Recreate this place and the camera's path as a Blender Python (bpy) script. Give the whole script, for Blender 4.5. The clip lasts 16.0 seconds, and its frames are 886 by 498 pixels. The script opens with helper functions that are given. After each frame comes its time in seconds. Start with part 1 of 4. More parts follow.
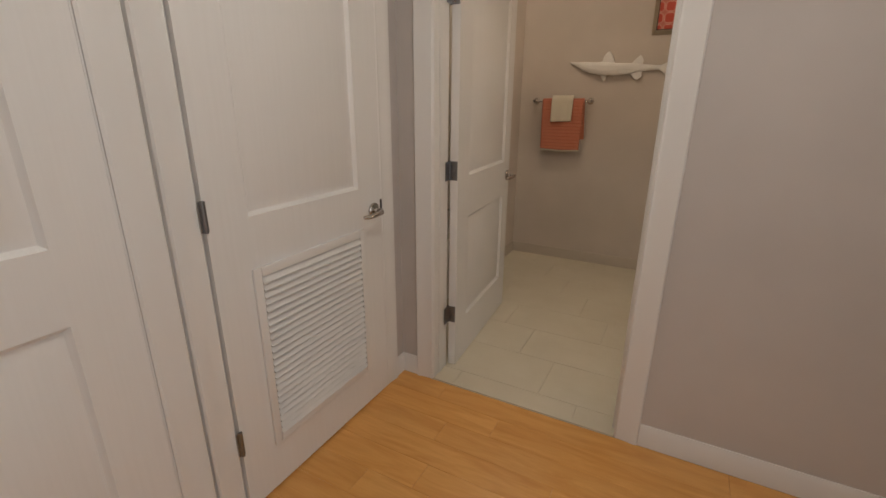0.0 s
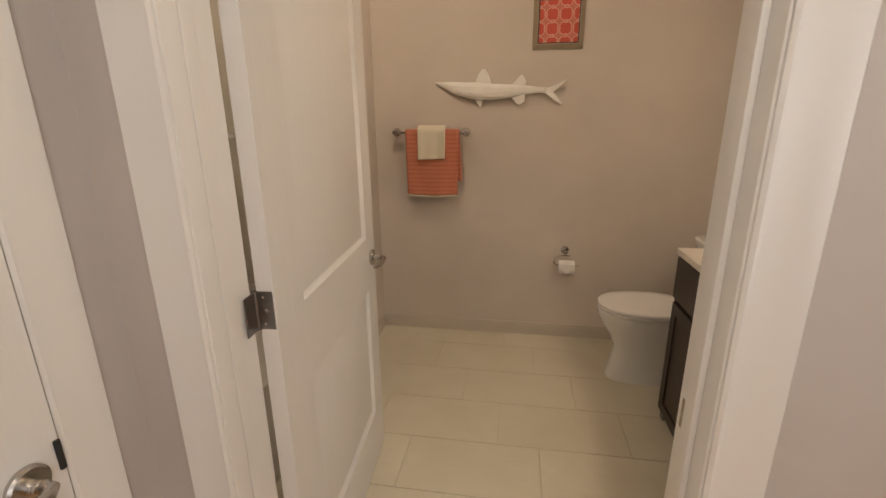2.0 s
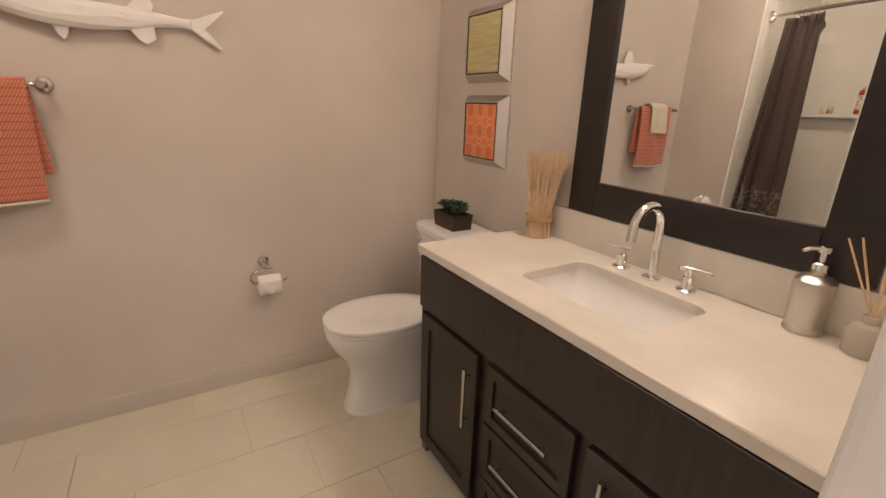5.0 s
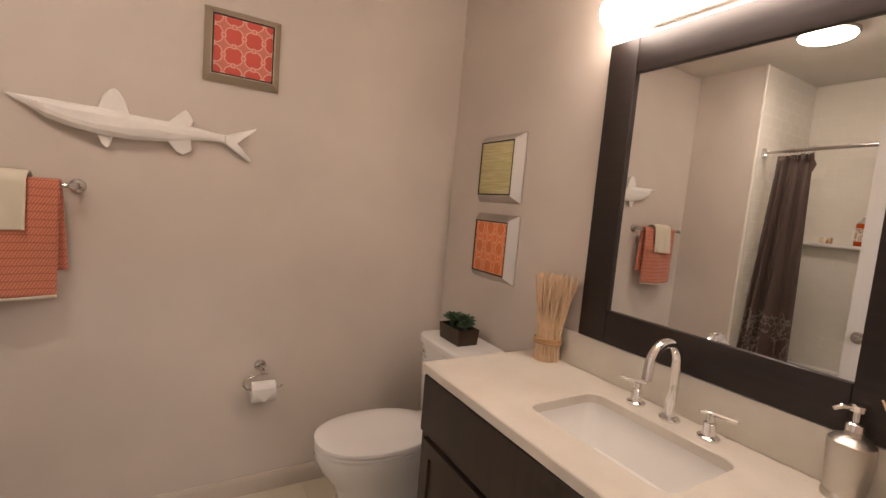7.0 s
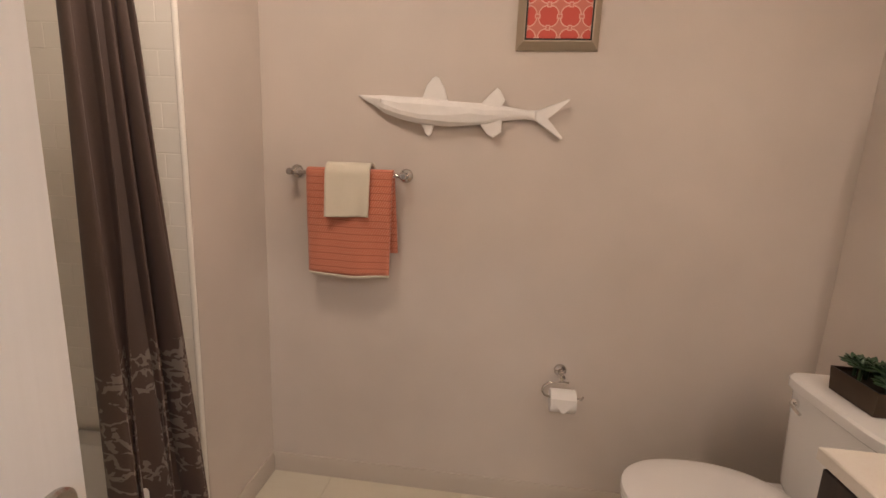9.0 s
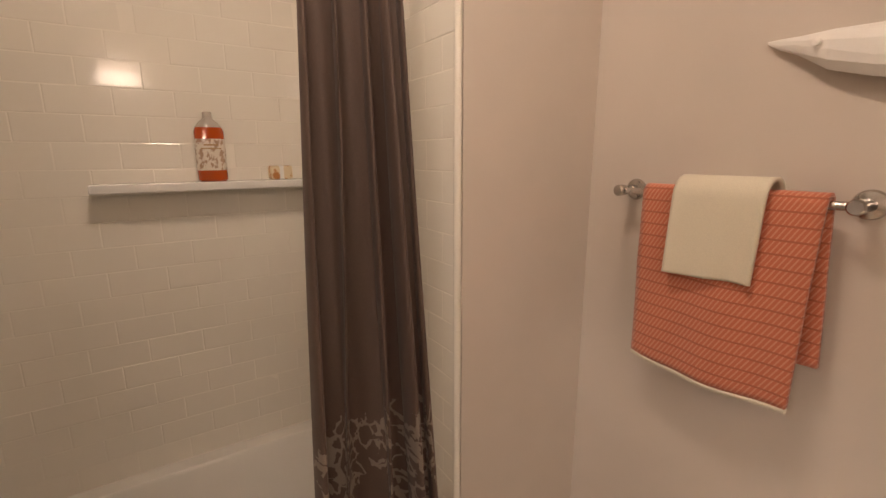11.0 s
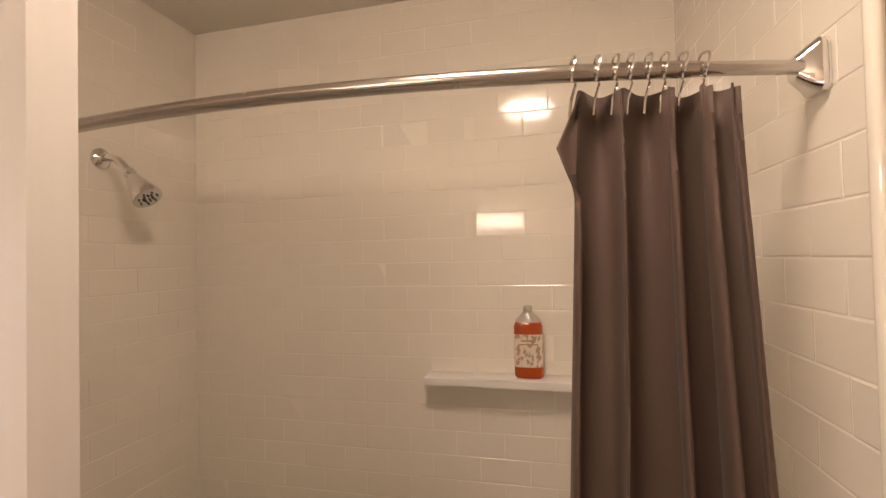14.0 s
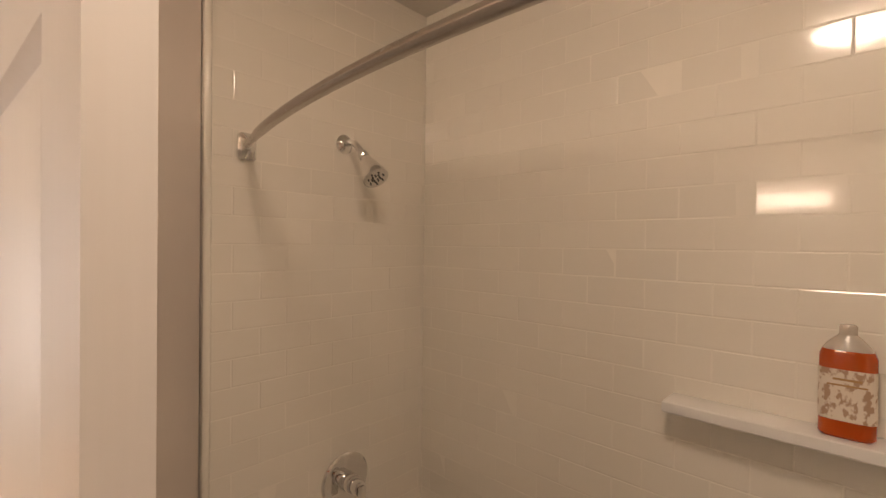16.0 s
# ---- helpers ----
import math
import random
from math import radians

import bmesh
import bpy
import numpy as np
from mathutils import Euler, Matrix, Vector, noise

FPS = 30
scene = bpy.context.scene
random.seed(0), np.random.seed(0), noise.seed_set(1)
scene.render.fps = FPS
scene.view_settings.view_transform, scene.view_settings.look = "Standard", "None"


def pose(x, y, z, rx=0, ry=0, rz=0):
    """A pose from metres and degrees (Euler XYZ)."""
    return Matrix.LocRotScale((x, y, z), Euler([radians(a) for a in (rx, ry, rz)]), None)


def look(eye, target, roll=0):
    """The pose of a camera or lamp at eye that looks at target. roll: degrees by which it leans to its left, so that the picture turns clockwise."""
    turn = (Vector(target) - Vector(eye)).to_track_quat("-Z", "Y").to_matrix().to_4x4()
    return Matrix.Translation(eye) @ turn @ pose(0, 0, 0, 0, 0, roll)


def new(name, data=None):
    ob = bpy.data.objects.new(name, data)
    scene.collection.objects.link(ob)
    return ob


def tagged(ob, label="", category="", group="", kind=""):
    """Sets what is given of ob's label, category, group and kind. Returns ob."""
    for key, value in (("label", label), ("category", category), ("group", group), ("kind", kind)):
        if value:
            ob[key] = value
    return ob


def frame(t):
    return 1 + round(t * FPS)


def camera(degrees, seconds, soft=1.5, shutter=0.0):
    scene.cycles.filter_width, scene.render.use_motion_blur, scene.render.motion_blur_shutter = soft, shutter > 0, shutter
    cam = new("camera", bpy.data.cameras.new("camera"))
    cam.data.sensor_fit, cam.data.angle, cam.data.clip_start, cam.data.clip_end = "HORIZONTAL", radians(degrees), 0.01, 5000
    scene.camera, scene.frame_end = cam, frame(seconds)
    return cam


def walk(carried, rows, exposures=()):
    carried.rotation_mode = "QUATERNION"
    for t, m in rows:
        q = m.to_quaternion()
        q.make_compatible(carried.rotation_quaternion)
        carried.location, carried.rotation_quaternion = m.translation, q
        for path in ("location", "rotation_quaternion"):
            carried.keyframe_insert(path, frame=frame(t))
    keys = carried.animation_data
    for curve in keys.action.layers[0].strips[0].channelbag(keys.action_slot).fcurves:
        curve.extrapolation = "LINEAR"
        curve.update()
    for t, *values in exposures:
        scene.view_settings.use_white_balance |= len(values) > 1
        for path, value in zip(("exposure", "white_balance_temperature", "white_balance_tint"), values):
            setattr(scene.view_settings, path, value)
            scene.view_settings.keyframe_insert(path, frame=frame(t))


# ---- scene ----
cam = camera(90.1, 16.0)
PATH = [
    (0, (0.968, -1.74, 1.358), (0.077, -0.06, 0.738), 0.4),
    (0.5, (0.842, -1.409, 1.375), (0.178, 0.368, 0.74), -0.8),
    (1, (0.756, -1.117, 1.406), (0.131, 0.678, 0.782), -1.0),
    (1.5, (0.665, -0.902, 1.431), (0.082, 0.921, 0.853), -0.8),
    (2, (0.557, -0.682, 1.458), (0.244, 1.215, 0.906), -0.5),
    (2.5, (0.52, -0.473, 1.417), (0.279, 1.441, 0.889), -2.3),
    (3, (0.503, -0.273, 1.393), (0.322, 1.641, 0.841), -2.0),
    (3.5, (0.516, -0.172, 1.378), (0.494, 1.722, 0.737), -1.9),
    (4, (0.517, -0.032, 1.361), (0.965, 1.8, 0.693), 1.0),
    (4.5, (0.557, 0.046, 1.364), (1.373, 1.744, 0.692), 0.2),
    (4.7, (0.577, 0.062, 1.362), (1.502, 1.705, 0.694), 0.1),
    (6.8, (0.592, 0.115, 1.439), (1.655, 1.799, 1.245), 4.4),
    (7, (0.578, 0.12, 1.436), (1.589, 1.835, 1.245), 4.9),
    (7.5, (0.533, 0.125, 1.44), (1.362, 1.934, 1.239), 4.9),
    (8, (0.496, 0.148, 1.432), (0.955, 2.076, 1.163), 4.5),
    (8.5, (0.514, 0.273, 1.43), (0.639, 2.241, 1.096), 3.9),
    (9, (0.597, 0.489, 1.448), (0.366, 2.439, 1.07), 2.4),
    (9.5, (0.609, 0.657, 1.459), (0.091, 2.542, 1.038), 1.7),
    (9.7, (0.592, 0.734, 1.449), (-0.111, 2.557, 1.023), 1.4),
    (11.8, (0.309, 1.395, 1.546), (-1.609, 1.899, 1.288), -0.7),
    (12, (0.254, 1.423, 1.57), (-1.699, 1.809, 1.381), -0.7),
    (12.5, (0.227, 1.39, 1.649), (-1.755, 1.645, 1.564), -1.4),
    (13, (0.28, 1.417, 1.691), (-1.718, 1.501, 1.729), -1.4),
    (13.5, (0.330, 1.455, 1.741), (-1.662, 1.280, 1.761), -1.3),
    (14, (0.231, 1.404, 1.757), (-1.716, 0.948, 1.800), -1.3),
    (14.5, (0.154, 1.367, 1.749), (-1.692, 0.601, 1.836), -1.2),
    (15, (0.069, 1.365, 1.757), (-1.598, 0.260, 1.802), -0.9),
    (15.5, (0.031, 1.362, 1.757), (-1.480, 0.051, 1.754), -0.6),
    (16, (0.024, 1.362, 1.753), (-1.426, -0.015, 1.732), 0.7),
]
EXPOSURES = [(0, -0.95, 6300, 8), (1, -0.45, 6350, 8), (2, -0.4, 6450, 8), (3, -0.15, 6600, 10), (4, 0.15, 6200, 12), (4.7, 0.18, 6000, 13), (6.8, 0.0, 5900, 16),
             (8, 0.0, 5950, 16), (9.5, 0.0, 6050, 16), (12, 0.05, 6550, 17), (13.5, 0.1, 6550, 17), (14.5, 0.12, 6550, 17), (16, -0.08, 6650, 17)]
walk(cam, [(t, look(eye, target, roll)) for t, eye, target, roll in PATH], EXPOSURES)

# ---- world and lights ----
world = bpy.data.worlds.new("world")
scene.world = world
world.use_nodes = True
wn = world.node_tree.nodes
sky = wn.new("ShaderNodeTexSky")
sky.sky_type, sky.sun_disc = "NISHITA", False
sky.sun_elevation, sky.sun_rotation = radians(40), radians(200)
wn["Background"].inputs["Strength"].default_value = 0.1
world.node_tree.links.new(sky.outputs[0], wn["Background"].inputs["Color"])

TUBE_POWER, DOME_POWER, HALL_POWER, HALL_FILL_WATTS = 26.0, 52.0, 78.0, 24.0
WARM = (1.0, 0.79, 0.585)
NEUTRAL = (1.0, 0.91, 0.81)


def area_lamp(name, m, w, h, watts, colour):
    data = bpy.data.lights.new(name, "AREA")
    data.shape, data.size, data.size_y, data.energy, data.color = "RECTANGLE", w, h, watts, colour
    ob = new(name, data)
    ob.matrix_world = m
    return ob


# added fill lamp for the hall, standing in for daylight at an invented window
area_lamp("hall_fill_lamp", look((2.33, -2.4, 1.45), (0, -2.2, 1.35)), 1.7, 1.4, HALL_FILL_WATTS, (1.0, 0.97, 0.95))


# ---- materials ----
class Nodes:
    def __init__(self, name):
        self.mat = bpy.data.materials.new(name)
        self.mat.use_nodes = True
        self.t = self.mat.node_tree
        self.bsdf = self.t.nodes["Principled BSDF"]

    def add(self, kind, **inputs):
        n = self.t.nodes.new(kind)
        for k, v in inputs.items():
            k = k.replace("_", " ")
            if isinstance(v, bpy.types.NodeSocket):
                self.t.links.new(v, n.inputs[k])
            else:
                n.inputs[k].default_value = v
        return n

    def math(self, op, a, b=0.0, c=0.0):
        n = self.t.nodes.new("ShaderNodeMath")
        n.operation = op
        for i, v in enumerate((a, b, c)):
            if isinstance(v, bpy.types.NodeSocket):
                self.t.links.new(v, n.inputs[i])
            else:
                n.inputs[i].default_value = v
        return n.outputs[0]

    def mix(self, f, a, b):
        n = self.t.nodes.new("ShaderNodeMix")
        n.data_type = "RGBA"
        for i, v in ((0, f), (6, a), (7, b)):
            if isinstance(v, bpy.types.NodeSocket):
                self.t.links.new(v, n.inputs[i])
            else:
                n.inputs[i].default_value = (*v, 1) if i else v
        return n.outputs[2]

    def ramp(self, f, lo, hi):
        n = self.t.nodes.new("ShaderNodeMapRange")
        n.clamp = True
        self.t.links.new(f, n.inputs[0])
        n.inputs[1].default_value, n.inputs[2].default_value = lo, hi
        return n.outputs[0]

    def coords(self, scale=(1, 1, 1), kind="Object"):
        c = self.t.nodes.new("ShaderNodeTexCoord")
        m = self.t.nodes.new("ShaderNodeMapping")
        m.inputs["Scale"].default_value = scale
        self.t.links.new(c.outputs[kind], m.inputs[0])
        return m.outputs[0]

    def world_coords(self, scale=(1, 1, 1)):
        g = self.t.nodes.new("ShaderNodeNewGeometry")
        m = self.t.nodes.new("ShaderNodeMapping")
        m.inputs["Scale"].default_value = scale
        self.t.links.new(g.outputs["Position"], m.inputs[0])
        return m.outputs[0]

    def noise(self, vec, scale, detail=4.0, rough=0.55):
        return self.add("ShaderNodeTexNoise", Vector=vec, Scale=scale, Detail=detail, Roughness=rough).outputs[0]

    def set(self, **kw):
        for k, v in kw.items():
            k = k.replace("_", " ")
            if isinstance(v, bpy.types.NodeSocket):
                self.t.links.new(v, self.bsdf.inputs[k])
            else:
                self.bsdf.inputs[k].default_value = (*v, 1) if isinstance(v, tuple) else v
        return self

    def bump(self, h, strength=0.3, dist=0.002):
        n = self.add("ShaderNodeBump", Height=h, Strength=strength, Distance=dist)
        self.t.links.new(n.outputs[0], self.bsdf.inputs["Normal"])
        return self


def paint(name, colour, rough=0.55, grain=180.0, relief=0.25, vary=0.06):
    n = Nodes(name)
    p = n.world_coords()
    big = n.noise(p, 1.7, 3)
    fine = n.noise(p, grain, 3)
    dark = tuple(c * (1 - vary) for c in colour)
    light = tuple(min(1, c * (1 + vary)) for c in colour)
    n.set(Base_Color=n.mix(n.ramp(big, 0.3, 0.7), dark, light), Roughness=n.math("MULTIPLY_ADD", n.noise(p, 9, 3), 0.12, rough - 0.06))
    return n.bump(fine, relief, 0.0006).mat


def metal(name, colour, rough, brushed=0.0):
    n = Nodes(name)
    p = n.coords((1, 1, 1))
    n.set(Base_Color=colour, Metallic=1.0, Roughness=n.math("MULTIPLY_ADD", n.noise(p, 40, 4), 0.08, max(0.02, rough - 0.04)))
    if brushed:
        n.bump(n.noise(n.coords((4, 4, 300)), 6, 2), brushed, 0.0004)
    return n.mat


BATH_PAINT = paint("taupe_wall_paint", (0.635, 0.57, 0.51), 0.6)
HALL_PAINT = paint("grey_wall_paint", (0.56, 0.52, 0.49), 0.6)
CEILING_PAINT = paint("ceiling_paint", (0.70, 0.66, 0.60), 0.8, 90, 0.4)
TRIM_PAINT = paint("white_trim_paint", (0.78, 0.765, 0.74), 0.32, 60, 0.1, 0.02)
BASE_PAINT = paint("taupe_baseboard_paint", (0.55, 0.49, 0.42), 0.4, 60, 0.1, 0.04)


def door_paint():
    n = Nodes("white_door_paint")
    p = n.coords((90, 90, 3))
    grain = n.noise(p, 1.0, 3)
    n.set(Base_Color=n.mix(grain, (0.76, 0.745, 0.72), (0.81, 0.795, 0.775)), Roughness=n.math("MULTIPLY_ADD", grain, 0.12, 0.33))
    return n.bump(grain, 0.15, 0.0005).mat


DOOR_PAINT = door_paint()


def wood_floor():
    n = Nodes("honey_oak_plank")
    info = n.t.nodes.new("ShaderNodeObjectInfo")
    rnd = info.outputs["Random"]
    shift = n.add("ShaderNodeCombineXYZ", X=n.math("MULTIPLY", rnd, 37.0), Y=n.math("MULTIPLY", rnd, 91.0), Z=0.0)
    geo = n.t.nodes.new("ShaderNodeNewGeometry")
    add = n.t.nodes.new("ShaderNodeVectorMath")
    n.t.links.new(geo.outputs["Position"], add.inputs[0])
    n.t.links.new(shift.outputs[0], add.inputs[1])
    m = n.t.nodes.new("ShaderNodeMapping")
    m.inputs["Scale"].default_value = (1.1, 7, 1)
    n.t.links.new(add.outputs[0], m.inputs[0])
    ring = n.add("ShaderNodeTexNoise", Vector=m.outputs[0], Scale=2.2, Detail=6.0, Roughness=0.6, Distortion=1.2).outputs[0]
    m2 = n.t.nodes.new("ShaderNodeMapping")
    m2.inputs["Scale"].default_value = (8, 220, 1)
    n.t.links.new(add.outputs[0], m2.inputs[0])
    pore = n.noise(m2.outputs[0], 1.0, 2)
    c = n.mix(n.ramp(ring, 0.3, 0.72), (0.66, 0.30, 0.065), (0.84, 0.46, 0.14))
    c = n.mix(n.math("MULTIPLY", n.ramp(pore, 0.5, 0.75), 0.16), c, (0.36, 0.16, 0.045))
    c = n.mix(n.math("MULTIPLY", rnd, 0.3), c, (0.60, 0.31, 0.10))
    n.set(Base_Color=c, Roughness=n.math("MULTIPLY_ADD", ring, 0.15, 0.26))
    return n.bump(pore, 0.12, 0.0006).mat


WOOD_FLOOR = wood_floor()


def floor_tile():
    n = Nodes("cream_floor_tile")
    info = n.t.nodes.new("ShaderNodeObjectInfo")
    p = n.world_coords((1, 1, 1))
    cloud = n.noise(p, 3.0, 6, 0.6)
    vein = n.noise(n.world_coords((2, 22, 1)), 2.0, 5)
    c = n.mix(n.ramp(cloud, 0.3, 0.7), (0.63, 0.575, 0.45), (0.70, 0.65, 0.53))
    c = n.mix(n.math("MULTIPLY", n.ramp(vein, 0.5, 0.8), 0.3), c, (0.58, 0.52, 0.40))
    c = n.mix(n.math("MULTIPLY", info.outputs["Random"], 0.35), c, (0.60, 0.545, 0.42))
    n.set(Base_Color=c, Roughness=n.math("MULTIPLY_ADD", n.noise(p, 14, 3), 0.2, 0.28))
    return n.bump(n.noise(p, 60, 3), 0.08, 0.0008).mat


FLOOR_TILE = floor_tile()
GROUT = paint("beige_grout", (0.57, 0.51, 0.40), 0.9, 300, 0.4)
WHITE_GROUT = paint("white_grout", (0.86, 0.82, 0.74), 0.8, 300, 0.3)


def glaze(name, colour, rough=0.1, ripple=0.06):
    n = Nodes(name)
    p = n.world_coords()
    info = n.t.nodes.new("ShaderNodeObjectInfo")
    c = n.mix(n.math("MULTIPLY", info.outputs["Random"], 0.6), colour, tuple(v * 0.96 for v in colour))
    n.set(Base_Color=c, Roughness=n.math("MULTIPLY_ADD", n.noise(p, 25, 3), 0.06, rough), Coat_Weight=0.3)
    return n.bump(n.noise(p, 18, 2), ripple, 0.002).mat


WALL_TILE = glaze("white_glazed_tile", (0.87, 0.83, 0.75), 0.09)
PORCELAIN = glaze("white_porcelain", (0.83, 0.82, 0.80), 0.08, 0.01)
TUB_ENAMEL = glaze("white_tub_enamel", (0.80, 0.78, 0.74), 0.12, 0.01)
SEAT_PLASTIC = glaze("white_seat_plastic", (0.80, 0.78, 0.76), 0.2, 0.01)
CHROME = metal("polished_chrome", (0.80, 0.79, 0.78), 0.06)
NICKEL = metal("brushed_nickel", (0.52, 0.49, 0.46), 0.26, 0.1)
STEEL = metal("dull_steel", (0.26, 0.26, 0.27), 0.35, 0.1)
SILVER = metal("silver_frame_leaf", (0.62, 0.59, 0.54), 0.34, 0.2)
CHAMPAGNE = metal("champagne_frame_leaf", (0.50, 0.44, 0.35), 0.38, 0.2)
DARK_METAL = metal("dark_nozzle", (0.12, 0.12, 0.12), 0.4)


def counter_stone():
    n = Nodes("cream_quartz")
    p = n.world_coords()
    speck = n.noise(p, 240, 4, 0.7)
    cloud = n.noise(p, 6, 4)
    c = n.mix(n.ramp(cloud, 0.3, 0.7), (0.64, 0.595, 0.525), (0.71, 0.67, 0.60))
    c = n.mix(n.math("MULTIPLY", n.ramp(speck, 0.55, 0.75), 0.5), c, (0.56, 0.50, 0.41))
    return n.set(Base_Color=c, Roughness=0.22).mat


COUNTER = counter_stone()


def dark_wood(name, lo, hi, axis=(60, 4, 60)):
    n = Nodes(name)
    p = n.coords(axis)
    g = n.noise(p, 1.0, 6, 0.65)
    n.set(Base_Color=n.mix(n.ramp(g, 0.3, 0.7), lo, hi), Roughness=n.math("MULTIPLY_ADD", g, 0.2, 0.32))
    return n.bump(g, 0.12, 0.0006).mat


ESPRESSO = dark_wood("espresso_wood", (0.015, 0.009, 0.007), (0.037, 0.023, 0.017), (60, 60, 4))
MIRROR_WOOD = dark_wood("dark_mirror_wood", (0.010, 0.0065, 0.0055), (0.023, 0.014, 0.011))


def plain(name, colour, rough=0.6, vary=0.12, scale=30.0, relief=0.15):
    n = Nodes(name)
    p = n.coords()
    g = n.noise(p, scale, 5)
    n.set(Base_Color=n.mix(g, tuple(c * (1 - vary) for c in colour), tuple(min(1, c * (1 + vary)) for c in colour)), Roughness=rough)
    return n.bump(g, relief, 0.0015).mat


def terry(name, colour, stripe=None):
    n = Nodes(name)
    p = n.world_coords()
    loop = n.noise(p, 420, 2)
    c = n.mix(loop, tuple(v * 0.82 for v in colour), colour)
    if stripe:
        s = n.t.nodes.new("ShaderNodeSeparateXYZ")
        n.t.links.new(p, s.inputs[0])
        row = n.math("MULTIPLY", s.outputs[2], 37.0)
        gap = n.math("LESS_THAN", n.math("FRACT", row), 0.13)
        diag = n.math("FRACT", n.math("MULTIPLY", n.math("MULTIPLY_ADD", s.outputs[2], -0.55, s.outputs[0]), 105.0))
        f = n.math("MULTIPLY", n.math("LESS_THAN", diag, 0.32), n.math("SUBTRACT", 1.0, gap))
        c = n.mix(n.math("MULTIPLY", f, 0.36), c, stripe)
        c = n.mix(n.math("MULTIPLY", gap, 0.55), c, tuple(v * 0.5 for v in colour))
    n.set(Base_Color=c, Roughness=0.95, Sheen_Weight=0.25)
    return n.bump(loop, 0.5, 0.002).mat


CORAL_TERRY = terry("coral_terry", (0.62, 0.19, 0.105), (0.80, 0.50, 0.36))
CREAM_TERRY = terry("cream_terry", (0.80, 0.74, 0.60))
FISH_WHITE = plain("chalky_white_wood", (0.84, 0.82, 0.79), 0.55, 0.06, 22, 1.0)
PAPER = plain("white_tissue_paper", (0.84, 0.82, 0.79), 0.9, 0.03, 60)
TWIG = plain("pale_twig", (0.70, 0.51, 0.32), 0.75, 0.25, 40, 0.3)
TWINE = plain("tan_twine", (0.45, 0.27, 0.12), 0.85, 0.2, 90, 0.5)
BRONZE_BOX = metal("dark_bronze", (0.10, 0.075, 0.055), 0.35)
SOIL = plain("potting_soil", (0.03, 0.022, 0.015), 0.95)
RUBBER = plain("black_rubber", (0.02, 0.02, 0.02), 0.7)


def leaf_mat():
    n = Nodes("succulent_leaf")
    r = n.t.nodes.new("ShaderNodeNewGeometry").outputs["Random Per Island"]
    n.set(Base_Color=n.mix(r, (0.018, 0.045, 0.022), (0.06, 0.11, 0.05)), Roughness=0.4)
    return n.bump(n.noise(n.coords(), 80, 3), 0.2, 0.001).mat


LEAF = leaf_mat()


def curtain_mat():
    n = Nodes("brown_curtain_cloth")
    p = n.world_coords()
    weave = n.noise(n.world_coords((1, 1, 0.4)), 500, 2)
    c = n.mix(weave, (0.078, 0.049, 0.038), (0.112, 0.072, 0.056))
    s = n.t.nodes.new("ShaderNodeSeparateXYZ")
    uv = n.coords(kind="UV")
    n.t.links.new(uv, s.inputs[0])
    vor = n.t.nodes.new("ShaderNodeTexVoronoi")
    vor.feature = "DISTANCE_TO_EDGE"
    wob = n.add("ShaderNodeTexNoise", Vector=uv, Scale=14.0, Detail=3.0)
    vm = n.t.nodes.new("ShaderNodeVectorMath")
    vm.operation = "MULTIPLY_ADD"
    n.t.links.new(wob.outputs["Color"], vm.inputs[0])
    vm.inputs[1].default_value = (0.09, 0.09, 0)
    n.t.links.new(uv, vm.inputs[2])
    n.t.links.new(vm.outputs[0], vor.inputs["Vector"])
    vor.inputs["Scale"].default_value = 24
    line = n.math("LESS_THAN", vor.outputs["Distance"], 0.09)
    petal = n.math("GREATER_THAN", n.noise(uv, 30, 2), 0.43)
    clump = n.math("GREATER_THAN", n.noise(uv, 5.5, 2), 0.41)
    low = n.math("LESS_THAN", n.math("ADD", s.outputs[1], n.math("MULTIPLY", n.noise(uv, 7, 2), 0.18)), 0.98)
    f = n.math("MULTIPLY", n.math("MULTIPLY", line, low), n.math("MULTIPLY", clump, petal))
    c = n.mix(n.math("MULTIPLY", f, 0.6), c, (0.34, 0.29, 0.24))
    n.set(Base_Color=c, Roughness=0.66, Sheen_Weight=0.06)
    return n.bump(weave, 0.2, 0.0006).mat


CURTAIN = curtain_mat()


